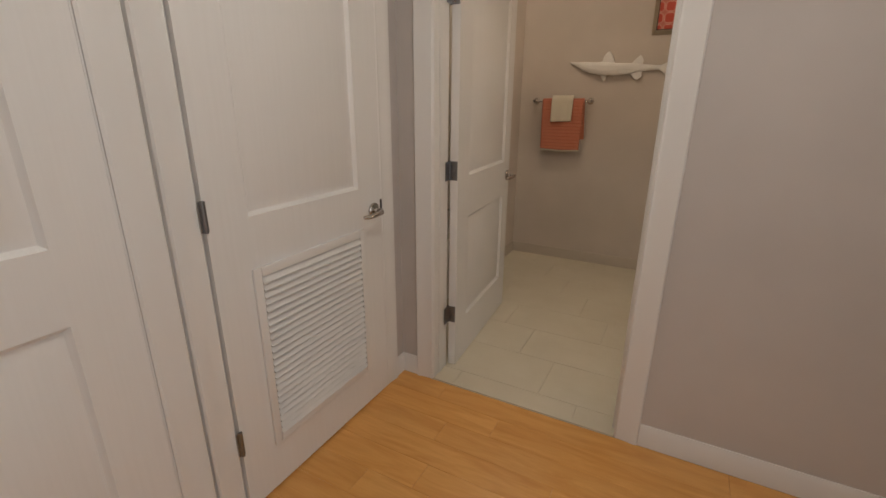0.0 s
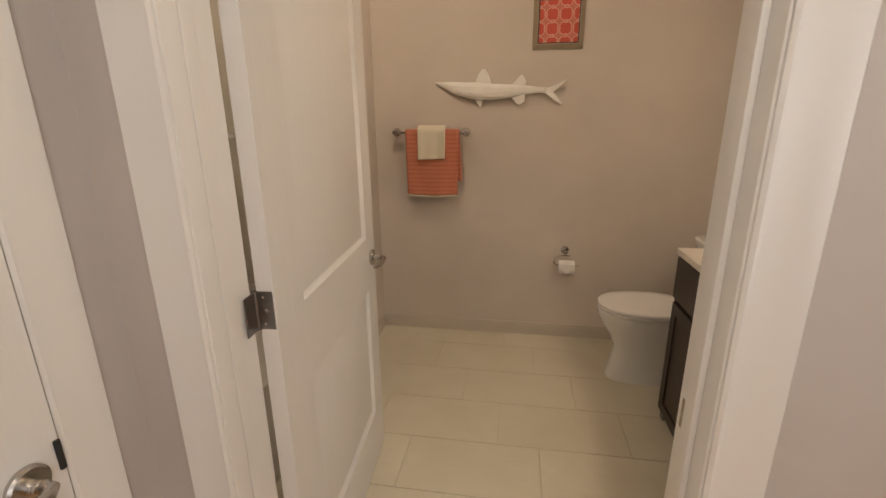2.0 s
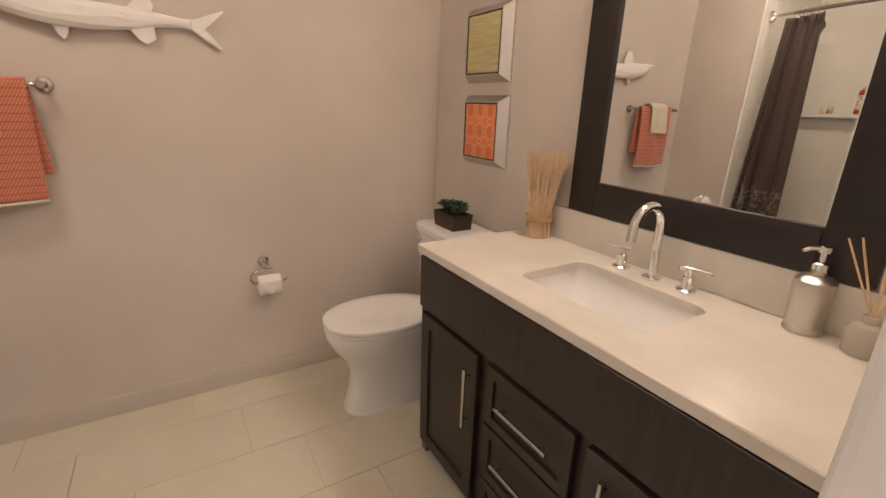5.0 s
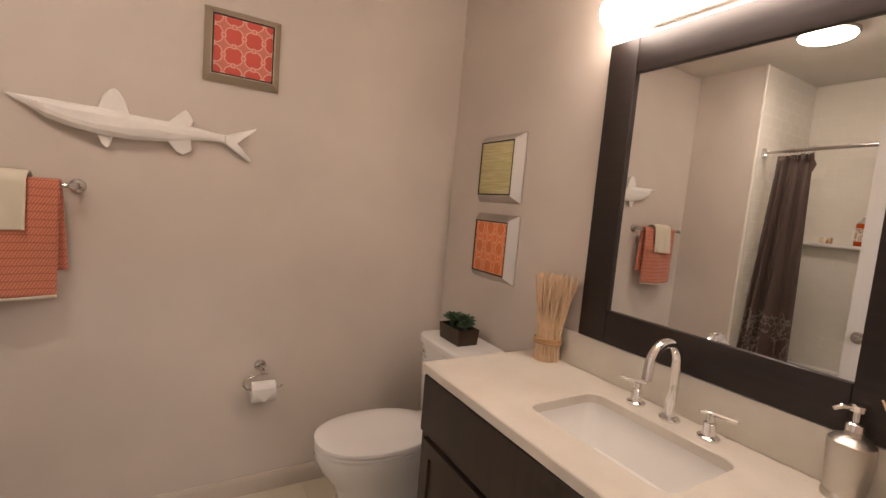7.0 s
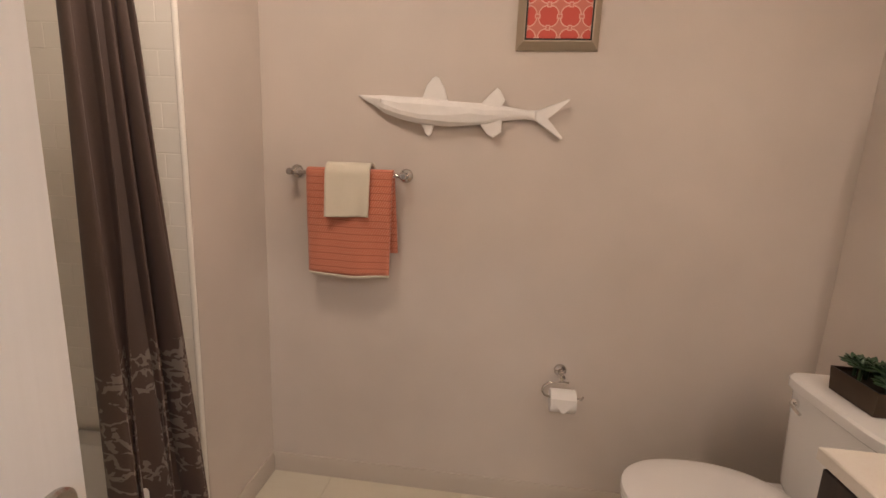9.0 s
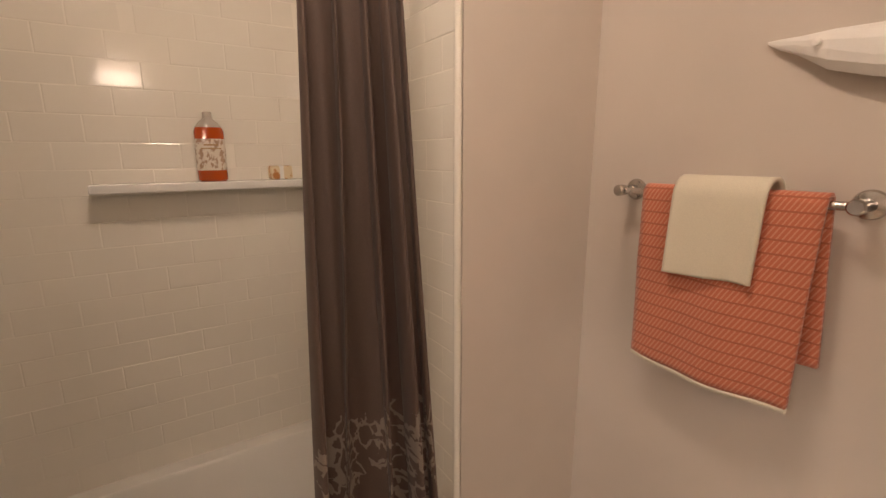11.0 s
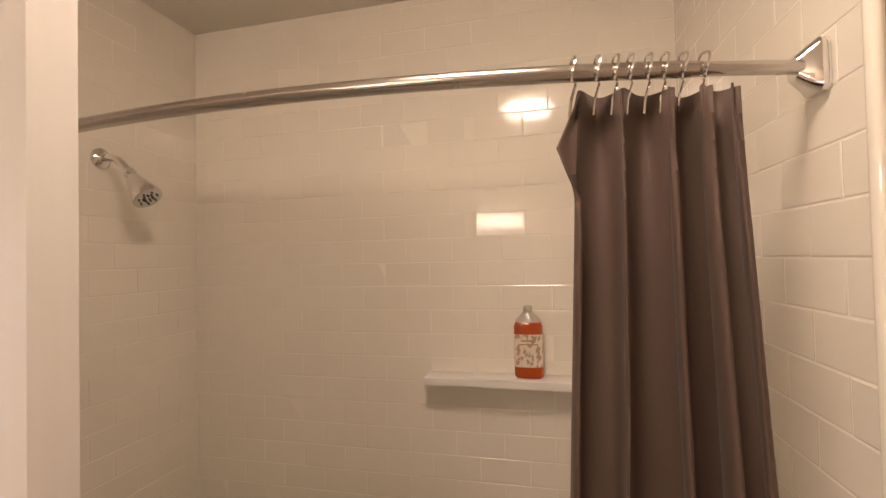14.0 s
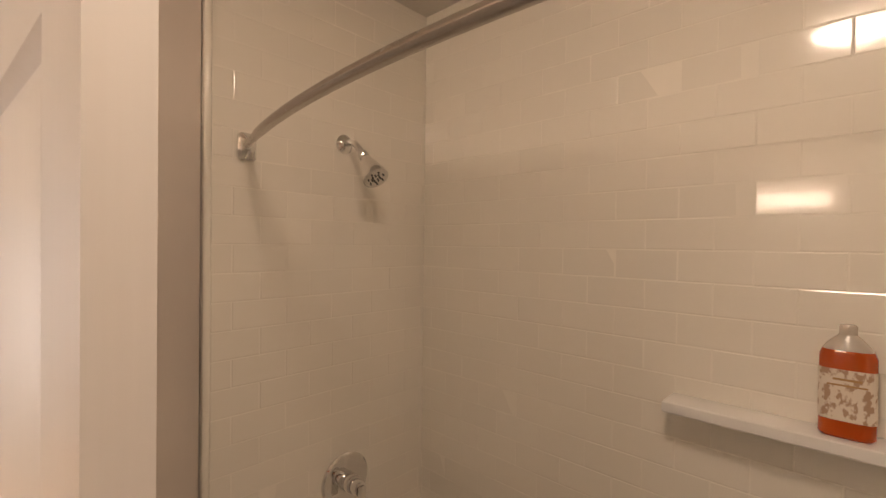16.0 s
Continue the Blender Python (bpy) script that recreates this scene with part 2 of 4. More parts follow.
def art(name, ground, line, kind):
    n = Nodes(name)
    s = n.t.nodes.new("ShaderNodeSeparateXYZ")
    n.t.links.new(n.coords(), s.inputs[0])
    x, y = s.outputs[0], s.outputs[1]
    k = 2 * math.pi
    deep = tuple(v * 0.72 for v in ground)
    if kind == "rings":
        fx = n.math("ABSOLUTE", n.math("MULTIPLY_ADD", n.math("FRACT", n.math("DIVIDE", n.math("ADD", x, 0.152), 0.076)), 2.0, -1.0))
        fy = n.math("ABSOLUTE", n.math("MULTIPLY_ADD", n.math("FRACT", n.math("DIVIDE", n.math("ADD", y, 0.152), 0.076)), 2.0, -1.0))
        r2 = n.math("ADD", n.math("POWER", fx, 2.4), n.math("POWER", fy, 2.4))
        ux, uy = n.math("SUBTRACT", 1.0, fx), n.math("SUBTRACT", 1.0, fy)
        knot = n.math("MINIMUM", n.math("MAXIMUM", n.math("MULTIPLY", ux, 0.8), fy), n.math("MAXIMUM", n.math("MULTIPLY", uy, 0.8), fx))
        loop = n.math("MULTIPLY", n.math("LESS_THAN", n.math("ABSOLUTE", n.math("SUBTRACT", r2, 0.80)), 0.11), n.math("GREATER_THAN", knot, 0.13))
        link = n.math("LESS_THAN", n.math("ABSOLUTE", n.math("SUBTRACT", knot, 0.16)), 0.045)
        f = n.math("MAXIMUM", loop, link)
        field = n.mix(n.math("GREATER_THAN", r2, 0.80), ground, (0.62, 0.20, 0.15))
    elif kind == "ovals":
        v = n.math("ADD", n.math("COSINE", n.math("MULTIPLY", x, k / 0.076)), n.math("COSINE", n.math("MULTIPLY", y, k / 0.090)))
        f = n.math("LESS_THAN", n.math("ABSOLUTE", n.math("SUBTRACT", n.math("ABSOLUTE", n.math("ADD", v, 0.35)), 0.62)), 0.15)
        field = n.mix(n.math("GREATER_THAN", v, 0.3), ground, tuple(g * 0.9 for g in ground))
    else:
        strand = n.noise(n.coords((7, 190, 1)), 1.0, 3)
        slub = n.noise(n.coords((3, 45, 1)), 1.0, 3)
        f = n.ramp(strand, 0.42, 0.66)
        field = n.mix(n.math("MULTIPLY", n.ramp(slub, 0.55, 0.7), 0.5), ground, deep)
    cloth = n.noise(n.coords(), 350, 2)
    c = n.mix(n.math("MULTIPLY", n.math("MULTIPLY_ADD", cloth, 0.4, 0.6), f), field, line)
    n.set(Base_Color=c, Roughness=0.7)
    return n.bump(f, 0.25, 0.001).mat


RED_ART = art("coral_lattice_print", (0.62, 0.10, 0.07), (0.82, 0.52, 0.42), "rings")
ORANGE_ART = art("orange_trellis_print", (0.80, 0.23, 0.075), (0.88, 0.60, 0.38), "ovals")
GREEN_ART = art("olive_grass_weave", (0.52, 0.46, 0.21), (0.72, 0.66, 0.40), "weave")


def glass(name, colour, rough=0.02, ior=1.45):
    return Nodes(name).set(Base_Color=colour, Roughness=rough, Transmission_Weight=1.0, IOR=ior).mat


def mirror_mat():
    return Nodes("mirror_silver").set(Base_Color=(0.86, 0.87, 0.86), Metallic=1.0, Roughness=0.0).mat


MIRROR = mirror_mat()
AMBER_SOAP = Nodes("amber_soap").set(Base_Color=(0.46, 0.075, 0.010), Roughness=0.12, Coat_Weight=0.6, Subsurface_Weight=0.2).mat
CLEAR_PLASTIC = Nodes("cloudy_plastic").set(Base_Color=(0.72, 0.66, 0.58), Roughness=0.2, Transmission_Weight=0.4).mat


def label_mat(name, a, b, scale):
    n = Nodes(name)
    f = n.noise(n.coords((1, 1, 0.6)), scale, 3)
    return n.set(Base_Color=n.mix(n.ramp(f, 0.5, 0.58), a, b), Roughness=0.6).mat


LABEL = label_mat("printed_bottle_label", (0.78, 0.70, 0.60), (0.45, 0.30, 0.20), 90)
SOAP_WRAP = label_mat("printed_soap_wrapper", (0.74, 0.62, 0.42), (0.50, 0.20, 0.05), 60)


def glow(name, colour, strength):
    n = Nodes(name)
    return n.set(Base_Color=(0.8, 0.8, 0.8), Emission_Color=colour, Emission_Strength=strength, Roughness=0.4).mat


TUBE_GLOW = glow("lit_frosted_tube", WARM, TUBE_POWER)
DOME_GLOW = glow("lit_frosted_dome", WARM, DOME_POWER)
HALL_GLOW = glow("lit_hall_dome", NEUTRAL, HALL_POWER)
WINDOW_GLASS = glass("window_glass", (1, 1, 1), 0.0)


# ---- mesh helpers ----
def mesh_of(name, bm, material, smooth=True):
    bmesh.ops.recalc_face_normals(bm, faces=bm.faces)
    me = bpy.data.meshes.new(name)
    bm.to_mesh(me)
    bm.free()
    me.materials.append(material)
    if smooth:
        for f in me.polygons:
            f.use_smooth = True
        me.set_sharp_from_angle(angle=radians(35))
    return me


def part(name, bm, material, parent=None, label=""):
    ob = new(name, mesh_of(name, bm, material))
    ob.parent = parent
    return tagged(ob, label)


def thing(name, label, category, at=None, group="", kind=""):
    ob = new(name)
    ob.matrix_basis = at if at is not None else Matrix()
    ob.empty_display_size = 0.1
    return tagged(ob, label, category, group, kind)


def box(bm, x0, x1, y0, y1, z0, z1, bevel=0.0, segs=2):
    m = Matrix.LocRotScale(((x0 + x1) / 2, (y0 + y1) / 2, (z0 + z1) / 2), None, (x1 - x0, y1 - y0, z1 - z0))
    r = bmesh.ops.create_cube(bm, size=1, matrix=m)
    if bevel:
        edges = list({e for v in r["verts"] for e in v.link_edges})
        bmesh.ops.bevel(bm, geom=edges, offset=bevel, segments=segs, profile=0.6, affect="EDGES")
    return bm


def cuboid(x0, x1, y0, y1, z0, z1, bevel=0.0, segs=2):
    return box(bmesh.new(), x0, x1, y0, y1, z0, z1, bevel, segs)


def rings(bm, loops, cap0=True, cap1=True):
    rows = [[bm.verts.new(p) for p in loop] for loop in loops]
    n = len(rows[0])
    for a, b in zip(rows, rows[1:]):
        for i in range(n):
            bm.faces.new((a[i], a[(i + 1) % n], b[(i + 1) % n], b[i]))
    if cap0:
        bm.faces.new(rows[0][::-1])
    if cap1:
        bm.faces.new(rows[-1])
    return bm


def tube(bm, points, radius, n=12, caps=True):
    pts = [Vector(p) for p in points]
    rad = radius if isinstance(radius, (list, tuple)) else [radius] * len(pts)
    up = None
    loops = []
    for i, p in enumerate(pts):
        d = (pts[min(i + 1, len(pts) - 1)] - pts[max(i - 1, 0)]).normalized()
        if up is None:
            up = d.orthogonal().normalized()
        side = d.cross(up).normalized()
        up = side.cross(d).normalized()
        loops.append([p + rad[i] * (math.cos(a) * up + math.sin(a) * side) for a in (2 * math.pi * k / n for k in range(n))])
    return rings(bm, loops, caps, caps)


def lathe(bm, profile, m=None, n=32):
    m = m or Matrix()
    loops = [[m @ Vector((max(r, 1e-4) * math.cos(2 * math.pi * k / n), max(r, 1e-4) * math.sin(2 * math.pi * k / n), z)) for k in range(n)] for r, z in profile]
    return rings(bm, loops)


def oval(cx, cy, z, rx, ry, p=2.0, n=40):
    out = []
    for k in range(n):
        a = 2 * math.pi * k / n
        c, s = math.cos(a), math.sin(a)
        out.append(Vector((cx + rx * math.copysign(abs(c) ** (2 / p), c), cy + ry * math.copysign(abs(s) ** (2 / p), s), z)))
    return out


def round_rect(x0, x1, y0, y1, z, r, k=6):
    out = []
    for cx, cy, a0 in ((x1 - r, y1 - r, 0), (x0 + r, y1 - r, 90), (x0 + r, y0 + r, 180), (x1 - r, y0 + r, 270)):
        for i in range(k):
            a = radians(a0 + 90 * i / (k - 1))
            out.append(Vector((cx + r * math.cos(a), cy + r * math.sin(a), z)))
    return out


def slab(bm, outline, depth, m):
    """An outline in a plane, given thickness, placed by m."""
    a = [m @ Vector((x, y, 0)) for x, y in outline]
    b = [m @ Vector((x, y, depth)) for x, y in outline]
    return rings(bm, [a, b])


TO_Y = Matrix.Rotation(radians(90), 4, "X")      # local z to world -y
TO_X = Matrix.Rotation(radians(-90), 4, "Y")     # local z to world -x


# ---- the plan ----
EAST, NORTH, CHASE, TUB_W, TUB_S, TUB_N, CEIL = 1.85, 2.24, -0.37, -1.14, 0.165, 1.775, 2.60
DOOR_W, DOOR_TOP, WALL_T = 0.888, 2.065, 0.125
HALL_W, HALL_E, HALL_S = -0.19, 2.3, -4.0


def wall(name, label, material, *boxes):
    bm = bmesh.new()
    for b in boxes:
        box(bm, *b)
    return tagged(part(name, bm, material), label, "wall", kind="structure")


H = WALL_T / 2
wall("wall_south", "taupe painted bathroom wall round the doorway", BATH_PAINT,
     (CHASE, -0.02, H, WALL_T, 0, CEIL), (DOOR_W + 0.02, EAST, H, WALL_T, 0, CEIL), (-0.02, DOOR_W + 0.02, H, WALL_T, DOOR_TOP + 0.02, CEIL))
wall("wall_hall_north", "grey painted hall wall beside the bathroom door", HALL_PAINT,
     (HALL_W, -0.02, 0, H, 0, CEIL), (DOOR_W + 0.02, HALL_E, 0, H, 0, CEIL), (-0.02, DOOR_W + 0.02, 0, H, DOOR_TOP + 0.02, CEIL))
wall("wall_north", "taupe painted bathroom wall with towel bar and fish", BATH_PAINT, (CHASE - 0.1, EAST, NORTH, NORTH + 0.12, 0, CEIL))
wall("wall_east", "taupe painted bathroom wall behind the vanity", BATH_PAINT, (EAST, EAST + 0.12, H, NORTH + 0.12, 0, CEIL))
wall("wall_chase", "taupe painted wall return beside the bathtub", BATH_PAINT, (TUB_W - 0.1, CHASE, TUB_N + 0.014, NORTH, 0, CEIL))
wall("wall_hall_west", "grey painted hall wall with closet door", HALL_PAINT,
     (HALL_W - 0.12, HALL_W, -0.155, H, 0, CEIL), (HALL_W - 0.12, HALL_W, -1.185, -1.025, 0, CEIL), (HALL_W - 0.12, HALL_W, HALL_S, -2.085, 0, CEIL),
     (HALL_W - 0.12, HALL_W, -1.025, -0.155, 2.085, CEIL), (HALL_W - 0.12, HALL_W, -2.085, -1.185, 2.085, CEIL))
# the gap in this wall is for the added window
wall("wall_hall_east", "grey painted hall wall with an added, unseen window", HALL_PAINT,
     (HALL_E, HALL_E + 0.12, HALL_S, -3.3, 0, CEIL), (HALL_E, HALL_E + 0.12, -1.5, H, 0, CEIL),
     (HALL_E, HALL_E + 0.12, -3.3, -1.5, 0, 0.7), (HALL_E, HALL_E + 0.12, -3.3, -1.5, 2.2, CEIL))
wall("wall_hall_south", "grey painted hall end wall", HALL_PAINT, (HALL_W - 0.12, HALL_E + 0.12, HALL_S - 0.12, HALL_S, 0, CEIL))
wall("wall_closet_back", "plain closet back wall", HALL_PAINT, (HALL_W - 0.72, HALL_W - 0.66, HALL_S, 0, 0, CEIL))

for nm, lab, bx in (("ceiling_bathroom", "off-white painted bathroom ceiling", (TUB_W - 0.1, EAST + 0.1, H, NORTH + 0.1, CEIL, CEIL + 0.1)),
                    ("ceiling_hall", "off-white painted hall ceiling", (HALL_W - 0.8, HALL_E + 0.1, HALL_S - 0.1, H, CEIL, CEIL + 0.1))):
    tagged(part(nm, cuboid(*bx), CEILING_PAINT), lab, "ceiling", kind="structure")

# window added out of view as the opening for the hall fill lamp
win = thing("added_window_1", "added unseen hall window, white framed with clear glass", "window", kind="structure")
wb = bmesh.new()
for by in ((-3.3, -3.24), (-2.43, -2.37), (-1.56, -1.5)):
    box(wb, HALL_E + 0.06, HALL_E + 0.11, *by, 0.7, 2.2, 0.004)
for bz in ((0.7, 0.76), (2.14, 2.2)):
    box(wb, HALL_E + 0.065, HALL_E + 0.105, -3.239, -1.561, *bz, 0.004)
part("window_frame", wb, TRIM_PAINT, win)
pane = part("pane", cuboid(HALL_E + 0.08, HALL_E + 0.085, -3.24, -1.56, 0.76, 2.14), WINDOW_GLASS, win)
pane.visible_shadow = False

# door frames: mitred casings with a stepped profile
CASING = [(0.004, 0.0), (0.004, 0.010), (0.010, 0.014), (0.018, 0.011), (0.060, 0.016), (0.078, 0.020), (0.090, 0.020), (0.095, 0.014), (0.095, 0.0)]


def casing(parent, m, w, top):
    loops = []
    for u, v in CASING:
        loops.append([m @ Vector(p) for p in ((-u, v, 0), (-u, v, top + u), (w + u, v, top + u), (w + u, v, 0))])
    bm = bmesh.new()
    rows = [[bm.verts.new(p) for p in lp] for lp in loops]
    for a, b in zip(rows, rows[1:]):
        for i in range(3):
            bm.faces.new((a[i], a[i + 1], b[i + 1], b[i]))
    for i in (0, 3):
        bm.faces.new([r[i] for r in rows])
    return part("casing", bm, TRIM_PAINT, parent)


frame_1 = thing("door_frame_bathroom", "white painted door frame with moulded casing", "door frame", kind="structure")
casing(frame_1, Matrix.Scale(-1, 4, (0, 1, 0)), DOOR_W, DOOR_TOP)
casing(frame_1, Matrix.Translation((0, WALL_T, 0)), DOOR_W, DOOR_TOP)
for bx in ((-0.02, 0, 0.0), (DOOR_W, DOOR_W + 0.02, 0.0)):
    part("jamb", cuboid(bx[0], bx[1], -0.004, WALL_T + 0.004, 0, DOOR_TOP, 0.001), TRIM_PAINT, frame_1)
part("jamb", cuboid(-0.02, DOOR_W + 0.02, -0.004, WALL_T + 0.004, DOOR_TOP, DOOR_TOP + 0.02, 0.001), TRIM_PAINT, frame_1)
for bx in ((0.0, 0.004), (DOOR_W - 0.012, DOOR_W)):
    part("door_stop", cuboid(*bx, 0.04, 0.078, 0.006, DOOR_TOP, 0.003), TRIM_PAINT, frame_1)
part("door_stop", cuboid(0.004, DOOR_W - 0.012, 0.04, 0.078, DOOR_TOP - 0.012, DOOR_TOP, 0.003), TRIM_PAINT, frame_1)
part("strike_plate", cuboid(DOOR_W - 0.002, DOOR_W + 0.001, 0.082, 0.112, 0.89, 0.95, 0.0008), NICKEL, frame_1, "brushed nickel strike plate")

frame_2 = thing("door_frame_closet", "white painted closet door frame with moulded casing", "door frame", kind="structure")
TO_WEST = Matrix(((0, 1, 0, HALL_W), (1, 0, 0, -1.005), (0, 0, 1, 0), (0, 0, 0, 1)))
casing(frame_2, TO_WEST, 0.83, DOOR_TOP)
for y0, y1 in ((-1.025, -1.005), (-0.175, -0.155)):
    part("jamb", cuboid(HALL_W - 0.12, HALL_W + 0.003, y0, y1, 0, DOOR_TOP, 0.001), TRIM_PAINT, frame_2)
part("jamb", cuboid(HALL_W - 0.12, HALL_W + 0.003, -1.005, -0.175, DOOR_TOP, DOOR_TOP + 0.02, 0.001), TRIM_PAINT, frame_2)


frame_3 = thing("door_frame_hall", "white painted hall door frame with moulded casing", "door frame", kind="structure")
casing(frame_3, Matrix(((0, 1, 0, HALL_W), (1, 0, 0, -2.065), (0, 0, 1, 0), (0, 0, 0, 1))), 0.86, DOOR_TOP)
for y0, y1 in ((-2.085, -2.065), (-1.205, -1.185)):
    part("jamb", cuboid(HALL_W - 0.12, HALL_W + 0.003, y0, y1, 0, DOOR_TOP, 0.001), TRIM_PAINT, frame_3)
part("jamb", cuboid(HALL_W - 0.12, HALL_W + 0.003, -2.065, -1.205, DOOR_TOP, DOOR_TOP + 0.02, 0.001), TRIM_PAINT, frame_3)

# baseboards
def skirting(label, material, *runs):
    for (x0, y0), (x1, y1), h, (ox, oy) in runs:
        prof = [(0.0, 0.0), (0.013, 0.0), (0.013, h - 0.022), (0.009, h - 0.010), (0.006, h), (0.0, h)]
        a = [Vector((x0 + ox * u, y0 + oy * u, v)) for u, v in prof]
        b = [Vector((x1 + ox * u, y1 + oy * u, v)) for u, v in prof]
        tagged(part("baseboard", rings(bmesh.new(), [a, b]), material), label, "baseboard", kind="structure")


skirting("taupe painted bathroom baseboard", BASE_PAINT,
         ((CHASE, NORTH), (EAST, NORTH), 0.095, (0, -1)), ((CHASE, TUB_N + 0.03), (CHASE, NORTH - 0.013), 0.095, (1, 0)),
         ((EAST, 1.44), (EAST, NORTH - 0.013), 0.095, (-1, 0)), ((CHASE + 0.02, WALL_T), (-0.1, WALL_T), 0.095, (0, 1)))
skirting("white painted hall baseboard", TRIM_PAINT,
         ((DOOR_W + 0.096, 0), (HALL_E, 0), 0.10, (0, -1)), ((HALL_W, -0.079), (HALL_W, -0.0), 0.10, (1, 0)),
         ((HALL_W + 0.013, 0), (-0.096, 0), 0.10, (0, -1)), ((HALL_W, -3.99), (HALL_W, -2.165), 0.10, (1, 0)), ((HALL_E, -3.9), (HALL_E, -0.02), 0.10, (-1, 0)))


# ---- doors ----
def panel_leaf(parent, w, h, t, cells, plain_cells=()):
    """A moulded leaf, x from the hinge, outer face at y = -t; cells are the panels (x0, x1, z0, z1)."""
    bm = bmesh.new()
    x0, x1 = cells[0][0], cells[0][1]
    box(bm, 0, x0, -t, 0, 0, h)
    box(bm, x1, w, -t, 0, 0, h)
    zs = [0] + [v for c in sorted(cells, key=lambda c: c[2]) for v in c[2:]] + [h]
    for a, b in zip(zs[::2], zs[1::2]):
        box(bm, x0, x1, -t, 0, a, b)
    leaf = part("leaf", bm, DOOR_PAINT, parent)
    for k, (c0, c1, z0, z1) in enumerate(cells):
        flat = k in plain_cells
        for face, sgn in ((-t, 1), (0, -1)):
            loops = []
            for inset, d in ((0, 0.0), (0.002, 0.003), (0.012, 0.013), (0.018, 0.013), (0.046, 0.013 if flat else 0.003)):
                y = face + sgn * d
                loops.append([(c0 + inset, y, z0 + inset), (c1 - inset, y, z0 + inset), (c1 - inset, y, z1 - inset), (c0 + inset, y, z1 - inset)])
            part("panel", rings(bmesh.new(), loops, False, True), DOOR_PAINT, parent)
    return leaf


def lever(parent, x, z, y, out, toward, material=NICKEL):
    """A lever set on a face: out is -1 or 1 along y, toward is the way the lever points along x."""
    o = out
    rose = bmesh.new()
    m = Matrix.Translation((x, y, z)) @ Matrix.Rotation(radians(90 if o < 0 else -90), 4, "X")
    lathe(rose, [(0, 0), (0.031, 0), (0.033, 0.003), (0.033, 0.009), (0.029, 0.013), (0.013, 0.0135), (0.012, 0.03), (0, 0.03)], m)
    r = part("rose", rose, material, parent)
    bar = bmesh.new()
    pts = [(x - toward * 0.004, y + o * 0.026, z), (x - toward * 0.002, y + o * 0.044, z), (x + toward * 0.012, y + o * 0.055, z), (x + toward * 0.05, y + o * 0.057, z - 0.002),
           (x + toward * 0.09, y + o * 0.052, z - 0.004), (x + toward * 0.115, y + o * 0.043, z - 0.004)]
    tube(bar, pts, [0.011, 0.0115, 0.011, 0.010, 0.0095, 0.007], 14)
    part("handle", bar, material, parent)


def hinge(parent, z, material=STEEL):
    h = bmesh.new()
    tube(h, [(-0.004, 0.003, z - 0.046), (-0.004, 0.003, z + 0.046)], 0.0065, 12)
    box(h, -0.0035, -0.0008, -0.037, 0.0, z - 0.045, z + 0.045, 0.001, 1)
    box(h, -0.052, -0.008, 0.0005, 0.0032, z - 0.045, z + 0.045, 0.001, 1)
    hi = part("hinge", h, material, parent, "dull steel butt hinge")
    for dz in (-0.032, 0.0, 0.032):
        s = bmesh.new()
        lathe(s, [(0, 0), (0.0042, 0), (0.003, 0.0012), (0, 0.0012)], Matrix.Translation((-0.0036, -0.02 + 0.006 * (dz != 0), z + dz)) @ Matrix.Rotation(radians(-90), 4, "Y"), 10)
        part("screw", s, NICKEL, hi)


CELLS = [(0.150, 0.762, 0.235, 0.800), (0.150, 0.762, 1.012, 1.915)]
door_1 = thing("bathroom_door", "white moulded two-panel bathroom door standing wide open", "door", pose(0.004, 0.147, 0.010, 0, 0, 94))
panel_leaf(door_1, 0.881, 2.045, 0.040, CELLS)
lever(door_1, 0.825, 0.920, -0.040, -1, -1)
lever(door_1, 0.825, 0.920, 0.0, 1, -1)
part("latch_plate", cuboid(0.880, 0.8825, -0.032, -0.008, 0.895, 0.955, 0.0006), NICKEL, door_1, "brushed nickel latch plate")
for z in (0.30, 1.05, 1.80):
    hinge(door_1, z)
hook_z = 1.635
hk = bmesh.new()
lathe(hk, [(0, 0.0116), (0.026, 0.0116), (0.027, 0.014), (0.027, 0.040), (0.025, 0.043), (0, 0.043)], Matrix.Translation((0.44, -0.0235, hook_z)) @ Matrix.Rotation(radians(-90), 4, "X"))
box(hk, 0.345, 0.436, 0.012, 0.026, hook_z - 0.008, hook_z + 0.008, 0.003)
box(hk, 0.338, 0.352, 0.012, 0.034, hook_z - 0.007, hook_z + 0.009, 0.003)
part("robe_hook", hk, NICKEL, door_1, "brushed nickel robe hook")

TO_CLOSET = Matrix(((0, -1, 0, HALL_W - 0.016), (1, 0, 0, -1.002), (0, 0, 1, 0.010), (0, 0, 0, 1)))
door_2 = thing("closet_door", "white moulded closet door with a louvred lower vent, closed", "door", TO_CLOSET)
panel_leaf(door_2, 0.822, 2.045, 0.036, [(0.14, 0.67, 0.195, 0.838), (0.14, 0.67, 1.02, 1.915)], (0,))
lever(door_2, 0.762, 0.915, -0.036, -1, -1)
kb = bmesh.new()
box(kb, 0.812, 0.821, -0.0425, -0.0365, 0.90, 0.955, 0.001, 1)
part("strike_lip", kb, RUBBER, door_2, "dark strike lip")
vent = bmesh.new()
for bx in ((0.125, 0.155, 0.18, 0.853), (0.655, 0.685, 0.18, 0.853)):
    box(vent, bx[0], bx[1], -0.048, -0.0365, bx[2], bx[3], 0.004)
for bz in ((0.18, 0.21), (0.82, 0.853)):
    box(vent, 0.1552, 0.6548, -0.048, -0.0365, *bz, 0.004)
louvre = part("louvre_frame", vent, TRIM_PAINT, door_2, "white vent frame")
sl = bmesh.new()
